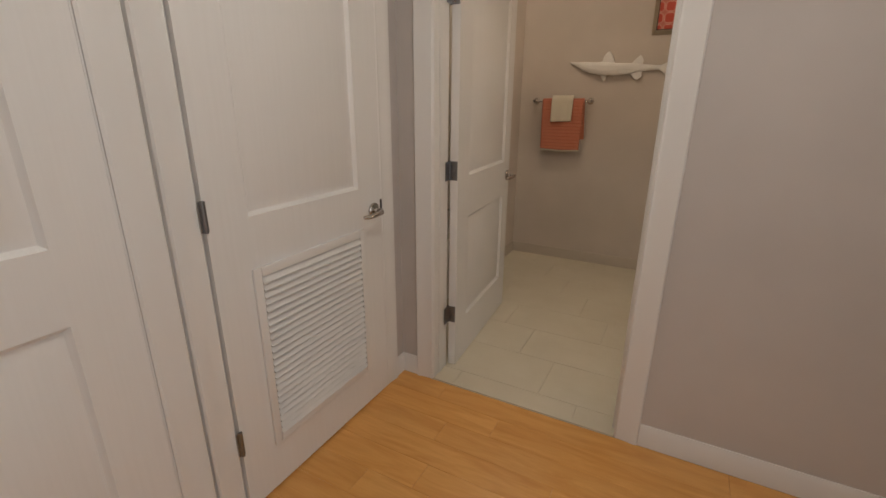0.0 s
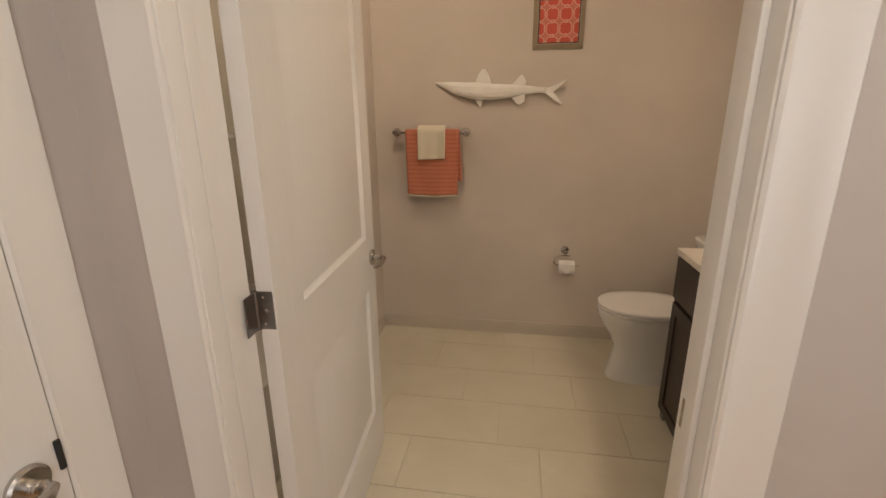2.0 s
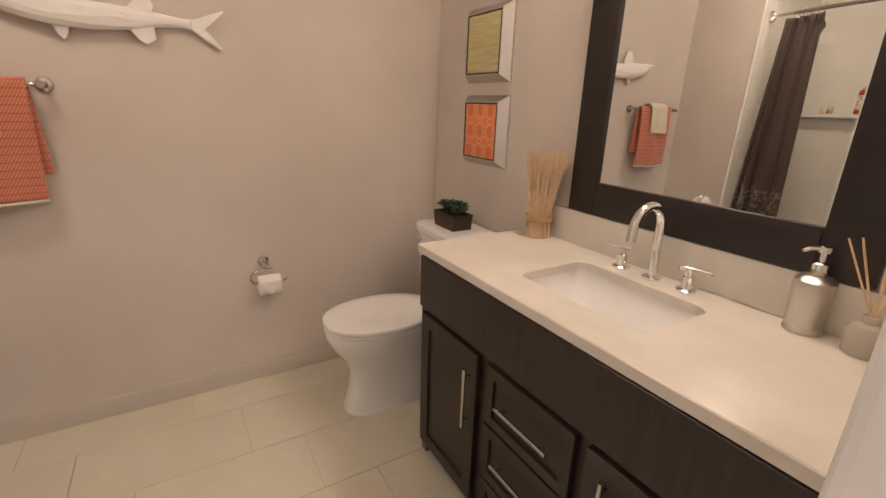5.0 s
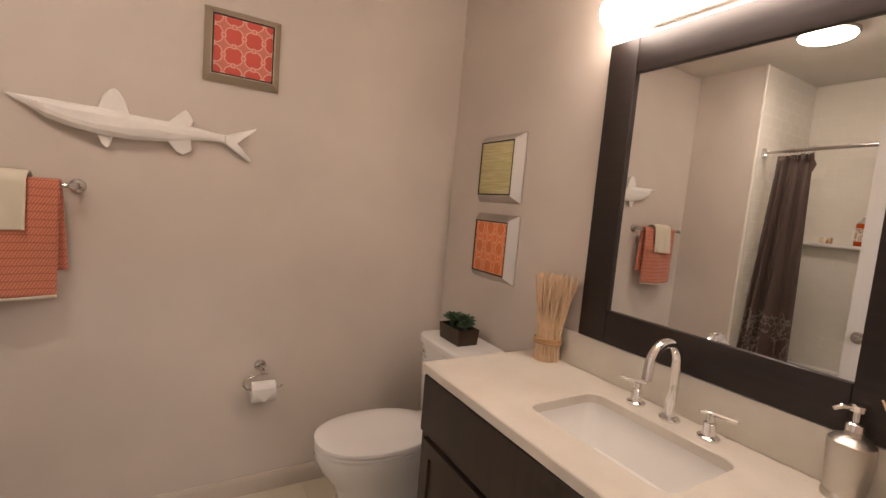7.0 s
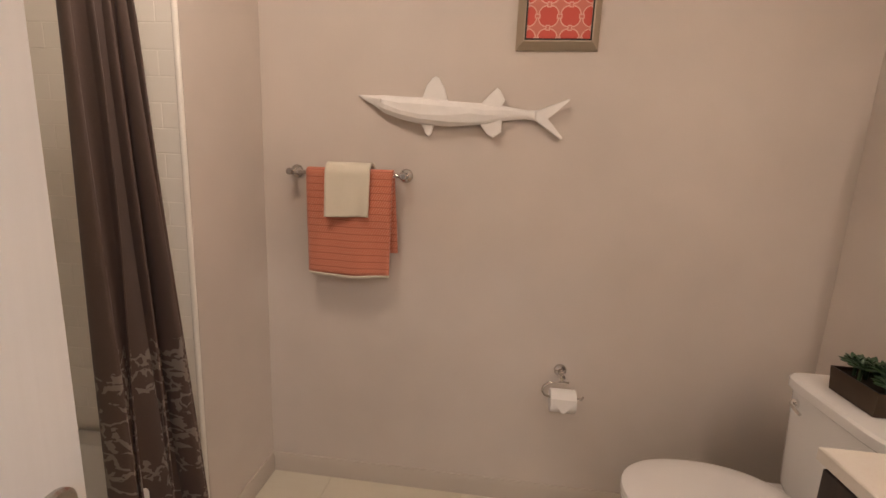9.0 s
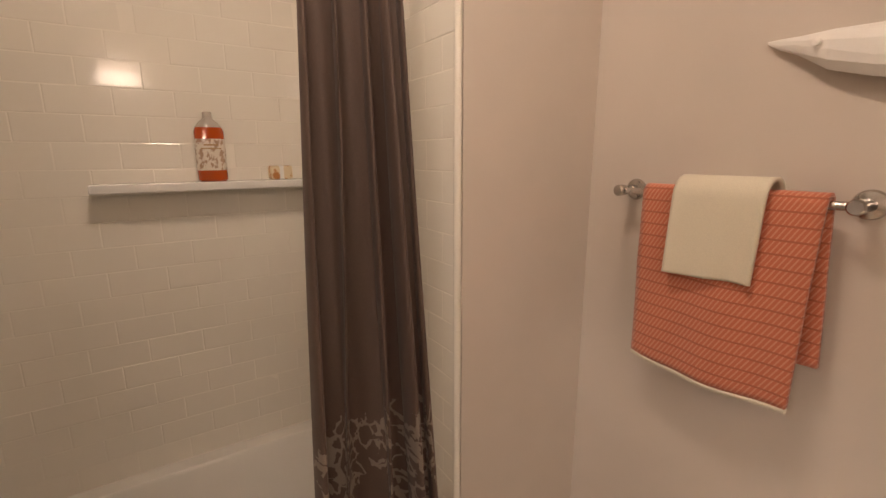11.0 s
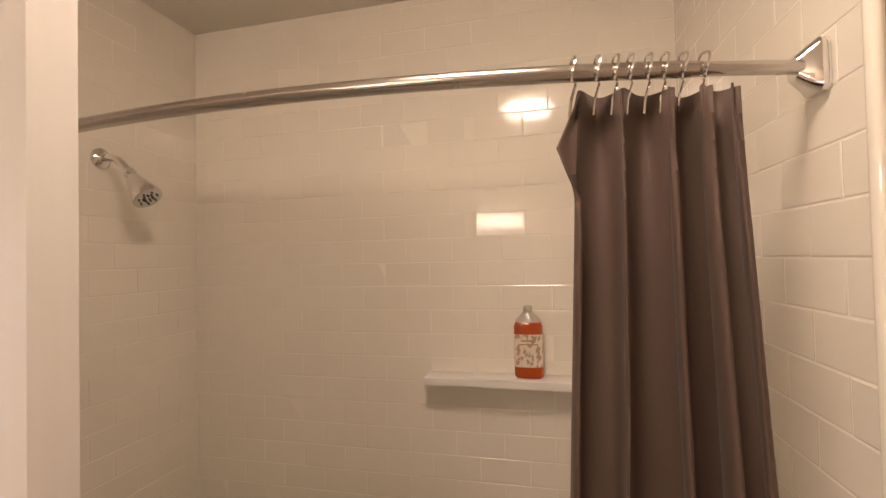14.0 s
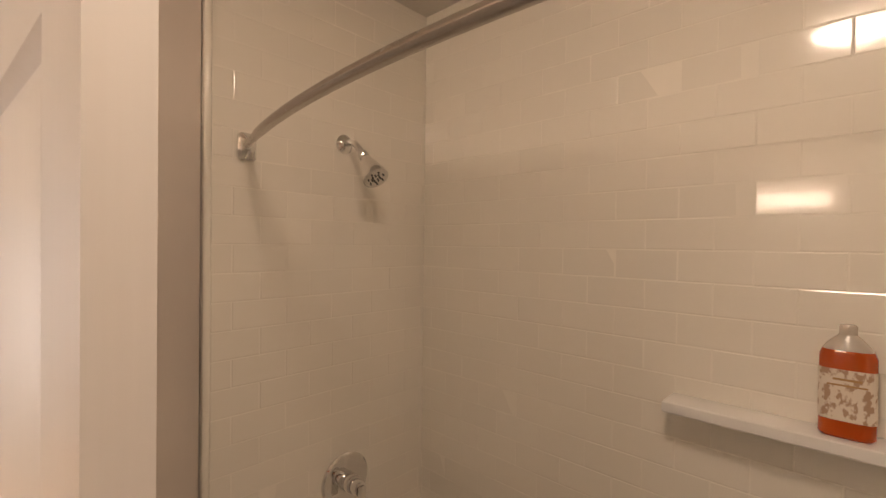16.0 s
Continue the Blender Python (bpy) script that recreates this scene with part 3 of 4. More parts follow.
lp = [(-0.2499, -0.003, -0.016), (-0.2499, 0.003, -0.016), (-0.2499, 0.0, 0.020), (-0.2499, -0.005, 0.0195)]
rings(sl, [[Vector(p) for p in lp], [Vector((0.2499, b, c)) for _, b, c in lp]])
SLAT = mesh_of("slat", sl, TRIM_PAINT, False)
for i in range(24):
    s = new("slat", SLAT)
    s.parent = louvre
    s.matrix_basis = pose(0.405, -0.0390, 0.222 + i * 0.0254, -47)
for z in (0.285, 1.05, 1.80):
    kn = bmesh.new()
    tube(kn, [(-0.005, -0.044, z - 0.045), (-0.005, -0.044, z + 0.045)], 0.0065, 12)
    box(kn, -0.016, 0.006, -0.0425, -0.0375, z - 0.044, z + 0.044, 0.001, 1)
    part("hinge", kn, STEEL, door_2, "dull steel butt hinge")

door_3 = thing("hall_door", "white moulded two-panel hall door, closed", "door", Matrix(((0, 1, 0, HALL_W + 0.006), (-1, 0, 0, -1.207), (0, 0, 1, 0.010), (0, 0, 0, 1))))
panel_leaf(door_3, 0.856, 2.045, 0.038, [(0.14, 0.72, 0.20, 0.87), (0.14, 0.72, 1.05, 1.915)])
lever(door_3, 0.80, 0.915, 0.0, 1, -1)

# ---- bathtub ----
tub = thing("bathtub", "white enamel alcove bathtub with a flat apron", "bathtub")
TX0, TX1, TY0, TY1, RIM = TUB_W + 0.002, CHASE - 0.015, TUB_S + 0.012, TUB_N - 0.012, 0.46
tb = bmesh.new()
outer = [round_rect(TX0, TX1, TY0, TY1, z, 0.02) for z in (0.004, RIM - 0.012)]
outer.append(round_rect(TX0 + 0.006, TX1 - 0.006, TY0 + 0.006, TY1 - 0.006, RIM, 0.02))
inner = [round_rect(TX0 + 0.06, TX1 - 0.075, TY0 + 0.08, TY1 - 0.08, RIM, 0.14), round_rect(TX0 + 0.068, TX1 - 0.083, TY0 + 0.088, TY1 - 0.09, RIM - 0.01, 0.14),
         round_rect(TX0 + 0.10, TX1 - 0.11, TY0 + 0.12, TY1 - 0.2, 0.16, 0.12), round_rect(TX0 + 0.14, TX1 - 0.15, TY0 + 0.16, TY1 - 0.26, 0.12, 0.10)]
rings(tb, outer + inner, True, True)
part("basin", tb, TUB_ENAMEL, tub)
dr = bmesh.new()
lathe(dr, [(0, 0), (0.03, 0), (0.03, 0.004), (0.02, 0.005), (0, 0.003)], Matrix.Translation((-0.76, TY0 + 0.25, 0.121)))
part("drain", dr, CHROME, tub, "chrome drain")
sp = bmesh.new()
tube(sp, [(-0.79, TUB_S + 0.002, 0.62), (-0.79, TUB_S + 0.07, 0.62), (-0.79, TUB_S + 0.12, 0.61), (-0.79, TUB_S + 0.135, 0.59)], [0.028, 0.026, 0.024, 0.02], 16)
tagged(part("tub_spout", sp, CHROME), "polished chrome tub spout on the tiled wall", "spout")

# ---- shower fittings ----
valve = thing("shower_valve", "polished chrome round shower valve with a lever", "shower valve", Matrix.Translation((-0.79, TUB_S, 0.995)) @ Matrix.Rotation(radians(-90), 4, "X"))
pb = bmesh.new()
lathe(pb, [(0, 0.001), (0.086, 0.001), (0.086, 0.006), (0.080, 0.011), (0.03, 0.014), (0, 0.014)], None, 48)
part("plate", pb, CHROME, valve)
pb = bmesh.new()
lathe(pb, [(0, 0.012), (0.030, 0.012), (0.030, 0.05), (0.026, 0.056), (0.022, 0.057), (0.022, 0.085), (0.020, 0.088), (0, 0.088)])
part("hub", pb, CHROME, valve)
pb = bmesh.new()
box(pb, -0.013, 0.013, -0.01, 0.085, 0.0885, 0.097, 0.003)
part("lever", pb, CHROME, valve)

sh = thing("wall_shower", "polished chrome conical shower head on a bent arm", "shower head", Matrix.Translation((-0.775, TUB_S, 2.065)))
pb = bmesh.new()
lathe(pb, [(0, 0.001), (0.030, 0.001), (0.030, 0.005), (0.018, 0.016), (0.012, 0.018), (0, 0.018)], Matrix.Rotation(radians(-90), 4, "X"))
part("flange", pb, CHROME, sh)
pb = bmesh.new()
tube(pb, [(0, 0.012, 0), (0, 0.035, 0.002), (0, 0.06, -0.006), (0, 0.085, -0.028), (0, 0.10, -0.046)], 0.0105, 14)
part("arm", pb, CHROME, sh)
hm = Matrix.Translation((0, 0.098, -0.042)) @ Matrix.Rotation(radians(-140), 4, "X")
pb = bmesh.new()
lathe(pb, [(0, 0), (0.015, 0), (0.017, 0.012), (0.014, 0.018), (0.018, 0.025), (0.036, 0.085), (0.039, 0.095), (0.039, 0.105), (0.034, 0.107), (0, 0.104)], hm)
part("head", pb, CHROME, sh)
pb = bmesh.new()
for k in range(14):
    a = 2 * math.pi * k / 14
    rr = 0.024 if k % 2 else 0.012
    lathe(pb, [(0, 0.105), (0.003, 0.105), (0.0025, 0.110), (0, 0.110)], hm @ Matrix.Translation((rr * math.cos(a), rr * math.sin(a), 0)), 6)
part("nozzles", pb, DARK_METAL, sh, "dark rubber nozzles")


def rod_x(y):
    s = (y - TUB_S) / (TUB_N - TUB_S)
    return -0.468 + 0.115 * (1 - (2 * s - 1) ** 2)


ROD_Z = 2.005
rod = thing("curtain_rod", "curved polished nickel shower curtain rod", "curtain rod")
pb = bmesh.new()
ys = [TUB_S + 0.03 + (TUB_N - TUB_S - 0.06) * i / 40 for i in range(41)]
tube(pb, [(rod_x(y), y, ROD_Z) for y in ys], [0.0115 if 3 < i < 37 else 0.0095 for i in range(41)], 16)
part("rail", pb, NICKEL, rod)
for y, sg in ((TUB_S, 1), (TUB_N, -1)):
    pb = bmesh.new()
    m = Matrix.Translation((-0.468, y + sg * 0.001, ROD_Z)) @ Matrix.Rotation(radians(-90 * sg), 4, "X")
    rings(pb, [[m @ p for p in round_rect(-a, a, -b, b, z, 0.010)] for a, b, z in ((0.024, 0.036, 0), (0.024, 0.036, 0.010), (0.018, 0.030, 0.018), (0.013, 0.016, 0.034))])
    part("bracket", pb, CHROME, rod, "polished chrome wall bracket")

# ---- shower curtain ----
curtain = thing("shower_curtain", "brown shower curtain with pale flower print, drawn aside", "shower curtain")
NU, NZ = 190, 46
cb = bmesh.new()
uv = cb.loops.layers.uv.new()
grid = []
for j in range(NZ + 1):
    v = j / NZ
    z = 0.17 + (1.988 - 0.17) * v
    row = []
    for i in range(NU + 1):
        u = i / NU
        flare = (1 - v) ** 1.1
        y0, y1 = 1.45 - 0.075 * flare, 1.662 + 0.065 * flare
        wob = 0.35 * math.sin(2.3 * v + 5 * u) + 0.25 * math.sin(9 * u + 4 * v * v)
        ph = 2 * math.pi * 4.4 * u + wob + 1.3 * math.sin(7.3 * u + 0.7 * v)
        amp = (0.026 + 0.026 * (1 - v) ** 0.7) * (0.8 + 0.45 * math.sin(17 * u + 1.3 + 1.5 * v))
        top = max(0.0, (v - 0.90) / 0.10)
        x = rod_x(1.55) - 0.004 + 0.085 * flare + amp * math.sin(ph) + 0.004 * math.sin(41 * u + 6 * v)
        x += 0.012 * top * math.sin(2 * ph + 1)
        y = y0 + (y1 - y0) * u + 0.020 * math.cos(ph) * (0.6 + 0.4 * flare)
        zz = z - 0.008 * top * (0.5 + 0.5 * math.sin(ph * 1.0 + 0.6)) - 0.012 * top * u
        corner = max(0.0, 1 - u / 0.05) * max(0.0, 1 - abs(v - 0.955) / 0.045)
        y -= 0.035 * corner
        row.append(cb.verts.new((x, y, zz)))
    grid.append(row)
for j in range(NZ):
    for i in range(NU):
        f = cb.faces.new((grid[j][i], grid[j][i + 1], grid[j + 1][i + 1], grid[j + 1][i]))
        for lp_, (a, b) in zip(f.loops, ((i, j), (i + 1, j), (i + 1, j + 1), (i, j + 1))):
            lp_[uv].uv = (a / NU * 1.0, 0.17 + 1.785 * b / NZ)
cloth = part("cloth", cb, CURTAIN, curtain)
sol = cloth.modifiers.new("thickness", "SOLIDIFY")
sol.thickness = 0.0025
for y in (1.446, 1.478, 1.502, 1.522, 1.545, 1.566, 1.59, 1.618):
    pb = bmesh.new()
    x = rod_x(y)
    pts = [(x + 0.017 * math.cos(a), y + 0.003 * math.sin(2 * a), ROD_Z + 0.003 + 0.019 * math.sin(a)) for a in (radians(-60 + 300 * k / 18) for k in range(19))]
    pts += [(x - 0.006, y - 0.004, ROD_Z - 0.035), (x - 0.002, y - 0.007, ROD_Z - 0.058)]
    tube(pb, pts, 0.002, 8)
    part("ring", pb, CHROME, curtain, "chrome curtain ring")

# ---- tub shelf and what stands on it ----
SHELF_Z = 1.405
tagged(part("shelf", cuboid(TUB_W + 0.009, TUB_W + 0.095, 1.035, 1.745, SHELF_Z - 0.026, SHELF_Z, 0.006, 3), PORCELAIN), "white ceramic shelf on the tiled wall", "shelf")
bottle = thing("soap_bottle", "clear bottle of amber liquid soap with printed label", "bottle", Matrix.Translation((TUB_W + 0.05, 1.345, SHELF_Z)))


def bottle_loops(rows):
    return [oval(0, 0, z, a, b, p, 28) for z, a, b, p in rows]


part("body", rings(bmesh.new(), bottle_loops([(0.001, 0.022, 0.036, 3.5), (0.006, 0.026, 0.041, 3.5), (0.150, 0.026, 0.041, 3.5), (0.162, 0.024, 0.037, 3)])), AMBER_SOAP, bottle, "amber soap filling")
part("shoulder", rings(bmesh.new(), bottle_loops([(0.1622, 0.024, 0.037, 3), (0.175, 0.019, 0.028, 2.4), (0.188, 0.013, 0.015, 2), (0.190, 0.012, 0.013, 2)])), CLEAR_PLASTIC, bottle, "cloudy plastic shoulder")
pb = bmesh.new()
lathe(pb, [(0, 0.1902), (0.013, 0.1902), (0.013, 0.205), (0.011, 0.208), (0, 0.208)])
part("cap", pb, CLEAR_PLASTIC, bottle)
part("label", rings(bmesh.new(), bottle_loops([(0.034, 0.0266, 0.0416, 3.5), (0.128, 0.0266, 0.0416, 3.5)]), False, False), LABEL, bottle, "cream printed paper label")
pb = bmesh.new()
for z, hh, w in ((0.108, 0.004, 0.02), (0.098, 0.003, 0.028)):
    box(pb, 0.0268, 0.0275, -w, w, z, z + hh)
part("lettering", pb, TWINE, bottle, "brown bars of small print")
soap = thing("wrapped_soap", "bar of soap in a printed yellow wrapper", "soap", Matrix.Translation((TUB_W + 0.05, 1.548, SHELF_Z)))
part("wrapper", cuboid(-0.022, 0.022, -0.036, 0.036, 0.001, 0.045, 0.009, 3), SOAP_WRAP, soap)
part("band", cuboid(-0.0225, 0.0225, -0.012, 0.012, 0.0005, 0.0455, 0.009, 3), PAPER, soap, "white paper band")

# ---- towel bar, towels, fish, paper holder ----
bar = thing("towel_bar", "brushed nickel towel bar on round posts", "towel bar")
BAR_Z, BAR_Y = 1.395, NORTH - 0.066
for x in (-0.222, 0.232):
    pb = bmesh.new()
    m = Matrix.Translation((x, NORTH - 0.001, BAR_Z)) @ TO_Y
    lathe(pb, [(0, 0), (0.026, 0), (0.027, 0.004), (0.024, 0.010), (0.012, 0.014), (0.010, 0.05), (0.013, 0.055), (0.014, 0.078), (0.011, 0.082), (0, 0.082)], m)
    part("post", pb, NICKEL, bar)
pb = bmesh.new()
tube(pb, [(-0.222, BAR_Y, BAR_Z), (0.232, BAR_Y, BAR_Z)], 0.008, 14)
part("rail", pb, NICKEL, bar)


def towel(name, label, material, x0, x1, zf, zb, lift, seed, shift=0.0, thick=0.009, hem=None):
    rng = random.Random(seed)
    t = thing(name, label, "towel")
    r = 0.0095 + lift
    path = [(BAR_Y - r, z) for z in np.linspace(zf, BAR_Z, 26)]
    path += [(BAR_Y - r * math.cos(a), BAR_Z + r * math.sin(a)) for a in np.linspace(0.3, math.pi - 0.3, 8)]
    path += [(BAR_Y + r, z) for z in np.linspace(BAR_Z, zb, 20)]
    bm = bmesh.new()
    rows = []
    p1, p2 = rng.random() * 6, rng.random() * 6
    for y, z in path:
        drop = max(0.0, BAR_Z - z)
        row = []
        back = y > BAR_Y
        for i in range(25):
            u = i / 24
            x = x0 + (x1 - x0) * u + (0.02 * drop * (1 - 2 * u) if not back else shift * drop)
            wv = 0.010 * min(1, drop * 4) * math.sin(5 * u + p1 + drop * 2) + 0.004 * min(1, drop * 5) * math.sin(13 * u + p2)
            row.append(bm.verts.new((x, min(y + (wv - 0.010 * min(1, drop * 6) if not back else wv * 0.4), NORTH - 0.012), z + 0.006 * math.sin(3 * u + p2) * min(1, drop * 3))))
        rows.append(row)
    for a, b in zip(rows, rows[1:]):
        for i in range(24):
            bm.faces.new((a[i], a[i + 1], b[i + 1], b[i]))
    body = part("cloth", bm, material, t)
    s = body.modifiers.new("thickness", "SOLIDIFY")
    s.thickness, s.offset = thick, 0.0
    if hem:
        hb = bmesh.new()
        tube(hb, [v for v in ((x0 + (x1 - x0) * i / 24 + 0.02 * (BAR_Z - zf) * (1 - 2 * i / 24), BAR_Y - r - 0.010 + 0.010 * math.sin(5 * i / 24 + p1 + (BAR_Z - zf) * 2) + 0.004 * math.sin(13 * i / 24 + p2), zf + 0.006 * math.sin(3 * i / 24 + p2) - 0.004) for i in range(25))], 0.0078, 8)
        part("hem", hb, hem, t, "white hem")
    return t


towel("bath_towel", "folded coral herringbone towel over the towel bar", CORAL_TERRY, -0.148, 0.195, 1.005, 1.09, 0.006, 3, 0.06, 0.013, CREAM_TERRY)
towel("wash_cloth", "folded cream wash cloth over the coral towel", CREAM_TERRY, -0.064, 0.112, 1.232, 1.28, 0.032, 5, 0.0, 0.008)

fish_thing = thing("fish_carving", "white carved wooden fish hung on the wall", "wall decoration")
fish = bmesh.new()
rng = random.Random(21)
FS = 0.001305
body_rows = [(247, 153, 2, 2), (262, 158, 7, 6), (290, 165, 13, 12), (330, 178, 26, 20), (380, 188, 33, 25), (440, 194, 38, 28), (520, 200, 36, 27), (580, 199, 32, 24), (620, 197, 29, 22), (680, 194, 20, 16), (740, 195, 13, 11), (775, 197, 15, 9)]
loops = []
for cx, cy, hh, dd in body_rows:
    loops.append([Vector((0.038 + (cx - 247) * FS, NORTH - 0.006 - FS * dd * (1 + math.sin(a)) * 0.75, 1.696 - (cy - 152) * FS + hh * FS * math.cos(a))) for a in (2 * math.pi * (k + rng.uniform(-0.3, 0.3)) / 11 for k in range(11))])
rings(fish, loops)
FINS = (("dorsal_fin", [(437, 168), (452, 122), (468, 102), (478, 97), (488, 102), (504, 128), (516, 168)]), ("dorsal_fin", [(608, 172), (640, 138), (655, 125), (664, 132), (678, 158), (668, 180)]),
            ("belly_fin", [(438, 226), (452, 256), (463, 266), (470, 258), (477, 230)]), ("belly_fin", [(608, 222), (632, 254), (650, 262), (674, 246), (672, 212)]),
            ("tail_fin", [(765, 186), (800, 172), (855, 150), (858, 153), (812, 196), (800, 206), (815, 222), (846, 258), (840, 262), (795, 232), (765, 210)]))
for fin_name, fin in FINS:
    pts = [(0.038 + (a - 247) * FS, 1.696 - (b - 152) * FS) for a, b in fin]
    m = Matrix(((1, 0, 0, 0), (0, 0, -1, NORTH - 0.018), (0, 1, 0, 0), (0, 0, 0, 1)))
    c = Vector((sum(p[0] for p in pts) / len(pts), sum(p[1] for p in pts) / len(pts)))
    small = [tuple(c + (Vector(p) - c) * 0.93) for p in pts]
    part(fin_name, rings(bmesh.new(), [[m @ Vector((*p, 0)) for p in small], [m @ Vector((*p, 0.003)) for p in pts], [m @ Vector((*p, 0.009)) for p in pts], [m @ Vector((*p, 0.013)) for p in small]]), FISH_WHITE, fish_thing)
eye_m = Matrix.Translation((0.038 + 70 * FS, NORTH - 0.006 - 0.043, 1.696 - 15 * FS)) @ TO_Y
lathe(fish, [(0, -0.008), (0.007, -0.006), (0.007, 0.0), (0, 0.002)], eye_m, 12)
body = part("body", fish, FISH_WHITE, fish_thing)
for face in body.data.polygons:
    face.use_smooth = False

holder = thing("toilet_paper_holder", "brushed nickel open ring paper holder", "paper holder")
pb = bmesh.new()
lathe(pb, [(0, 0), (0.025, 0), (0.026, 0.004), (0.023, 0.010), (0.010, 0.014), (0.009, 0.06), (0.011, 0.075), (0, 0.077)], Matrix.Translation((0.897, NORTH - 0.001, 0.634)) @ TO_Y)
part("post", pb, NICKEL, holder)
pb = bmesh.new()
hy = NORTH - 0.068
pts = [(0.925, hy, 0.612), (0.88, hy, 0.612), (0.85, hy, 0.606), (0.828, hy, 0.59), (0.823, hy, 0.568), (0.835, hy, 0.55), (0.86, hy, 0.545), (0.98, hy, 0.545), (0.985, hy, 0.556)]
tube(pb, pts, 0.0045, 10)
tube(pb, [(0.897, hy, 0.634), (0.897, hy, 0.612)], 0.005, 10)
part("ring", pb, NICKEL, holder)
roll = thing("toilet_roll", "white toilet paper roll with a folded point", "toilet roll", Matrix.Translation((0.905, hy, 0.5335)))
pb = bmesh.new()
m = Matrix.Rotation(radians(90), 4, "Y")
rings(pb, [[m @ p for p in oval(0, 0, z, r, r, 2, 32)] for r, z in ((0.016, -0.05), (0.045, -0.05), (0.046, -0.048), (0.046, 0.048), (0.045, 0.05), (0.016, 0.05), (0.016, -0.05))], False, False)
part("paper", pb, PAPER, roll)
pb = bmesh.new()
slab(pb, [(-0.05, 0.03), (0.05, 0.03), (0.004, -0.030), (-0.004, -0.030)], 0.002, Matrix(((1, 0, 0, 0), (0, 0, -1, -0.047), (0, 1, 0, 0), (0, 0, 0, 1))))
part("folded_end", pb, PAPER, roll)


# ---- pictures ----
def picture(name, label, art_mat, m, size, canvas, depth, frame_mat):
    t = thing(name, label, "picture", m, "framed prints")
    a, b = size / 2, canvas / 2
    bm = bmesh.new()
    sq = lambda r, z: [Vector((-r, -r, z)), Vector((r, -r, z)), Vector((r, r, z)), Vector((-r, r, z))]
    rings(bm, [sq(a, 0.001), sq(a, 0.008), sq(b + 0.010, depth), sq(b + 0.006, depth), sq(b + 0.006, depth - 0.012)], True, True)
    part("frame", bm, frame_mat, t)
    part("liner", rings(bmesh.new(), [sq(b + 0.0055, depth - 0.0115), sq(b + 0.0055, depth + 0.001), sq(b + 0.001, depth + 0.001), sq(b + 0.001, depth - 0.004)], False, False), RUBBER, t, "thin black liner")
    part("canvas", box(bmesh.new(), -b, b, -b, b, depth - 0.011, depth - 0.001, 0.002), art_mat, t, "printed canvas")
    return t


ON_NORTH = Matrix(((1, 0, 0, 0.772), (0, 0, -1, NORTH), (0, 1, 0, 2.012), (0, 0, 0, 1)))
picture("picture", "coral lattice print in a champagne frame", RED_ART, ON_NORTH, 0.292, 0.222, 0.035, CHAMPAGNE)
ON_EAST = lambda y, z: Matrix(((0, 0, -1, EAST), (-1, 0, 0, y), (0, 1, 0, z), (0, 0, 0, 1)))
picture("picture", "olive woven grass panel in a silver frame", GREEN_ART, ON_EAST(1.790, 1.631), 0.31, 0.234, 0.046, SILVER)
picture("picture", "orange trellis print in a silver frame", ORANGE_ART, ON_EAST(1.783, 1.266), 0.31, 0.234, 0.046, SILVER)

# ---- mirror and lights ----
mir = thing("wall_mirror", "large wall mirror in a wide dark wood frame", "mirror")
MY0, MY1, MZ0, MZ1, MF = 0.345, 1.215, 1.022, 2.028, 0.112
for y0, y1, z0, z1 in ((MY0, MY0 + MF, MZ0, MZ1), (MY1 - MF, MY1, MZ0, MZ1), (MY0 + MF, MY1 - MF, MZ0, MZ0 + MF), (MY0 + MF, MY1 - MF, MZ1 - MF, MZ1)):
    part("frame", cuboid(EAST - 0.030, EAST - 0.001, y0 + 0.0002, y1 - 0.0002, z0, z1, 0.004), MIRROR_WOOD, mir)
part("mirror_glass", cuboid(EAST - 0.018, EAST - 0.012, MY0 + MF - 0.005, MY1 - MF + 0.005, MZ0 + MF - 0.005, MZ1 - MF + 0.005), MIRROR, mir, "clear mirror glass")

vl = thing("vanity_light", "lit frosted tube light with nickel ends over the mirror", "wall lamp")
LY0, LY1, LZ, LX = 0.335, 1.205, 2.105, EAST - 0.085
pb = bmesh.new()
box(pb, EAST - 0.022, EAST - 0.001, LY0 + 0.12, LY1 - 0.12, LZ - 0.05, LZ + 0.05, 0.005)
for y in (LY0 + 0.22, LY1 - 0.22):
    tube(pb, [(EAST - 0.02, y, LZ), (LX + 0.02, y, LZ)], 0.009, 10)
part("backplate", pb, NICKEL, vl, "brushed nickel back plate")
pb = bmesh.new()
m = Matrix.Translation((LX, LY0, LZ)) @ Matrix.Rotation(radians(-90), 4, "X")
L = LY1 - LY0
lathe(pb, [(0, 0.0), (0.03, 0.003), (0.045, 0.014), (0.05, 0.035), (0.05, L - 0.035), (0.045, L - 0.014), (0.03, L - 0.003), (0, L)], m, 32)
part("tube", pb, TUBE_GLOW, vl, "lit frosted glass tube")
for y, sg in ((LY0, -1), (LY1, 1)):
    pb = bmesh.new()
    tube(pb, [(LX, y - sg * 0.002, LZ), (LX, y + sg * 0.016, LZ)], 0.008, 12)
    part("finial", pb, NICKEL, vl, "small nickel finial")

CEIL_LAMP = (-0.02, 1.33)
cl = thing("ceiling_light", "lit frosted flush dome ceiling light", "ceiling lamp", Matrix.Translation((*CEIL_LAMP, CEIL)) @ Matrix.Rotation(radians(180), 4, "X"))
pb = bmesh.new()
lathe(pb, [(0, 0.001), (0.140, 0.001), (0.145, 0.006), (0.145, 0.020), (0.136, 0.022), (0, 0.022)], None, 40)
part("rim", pb, NICKEL, cl, "nickel rim")
pb = bmesh.new()
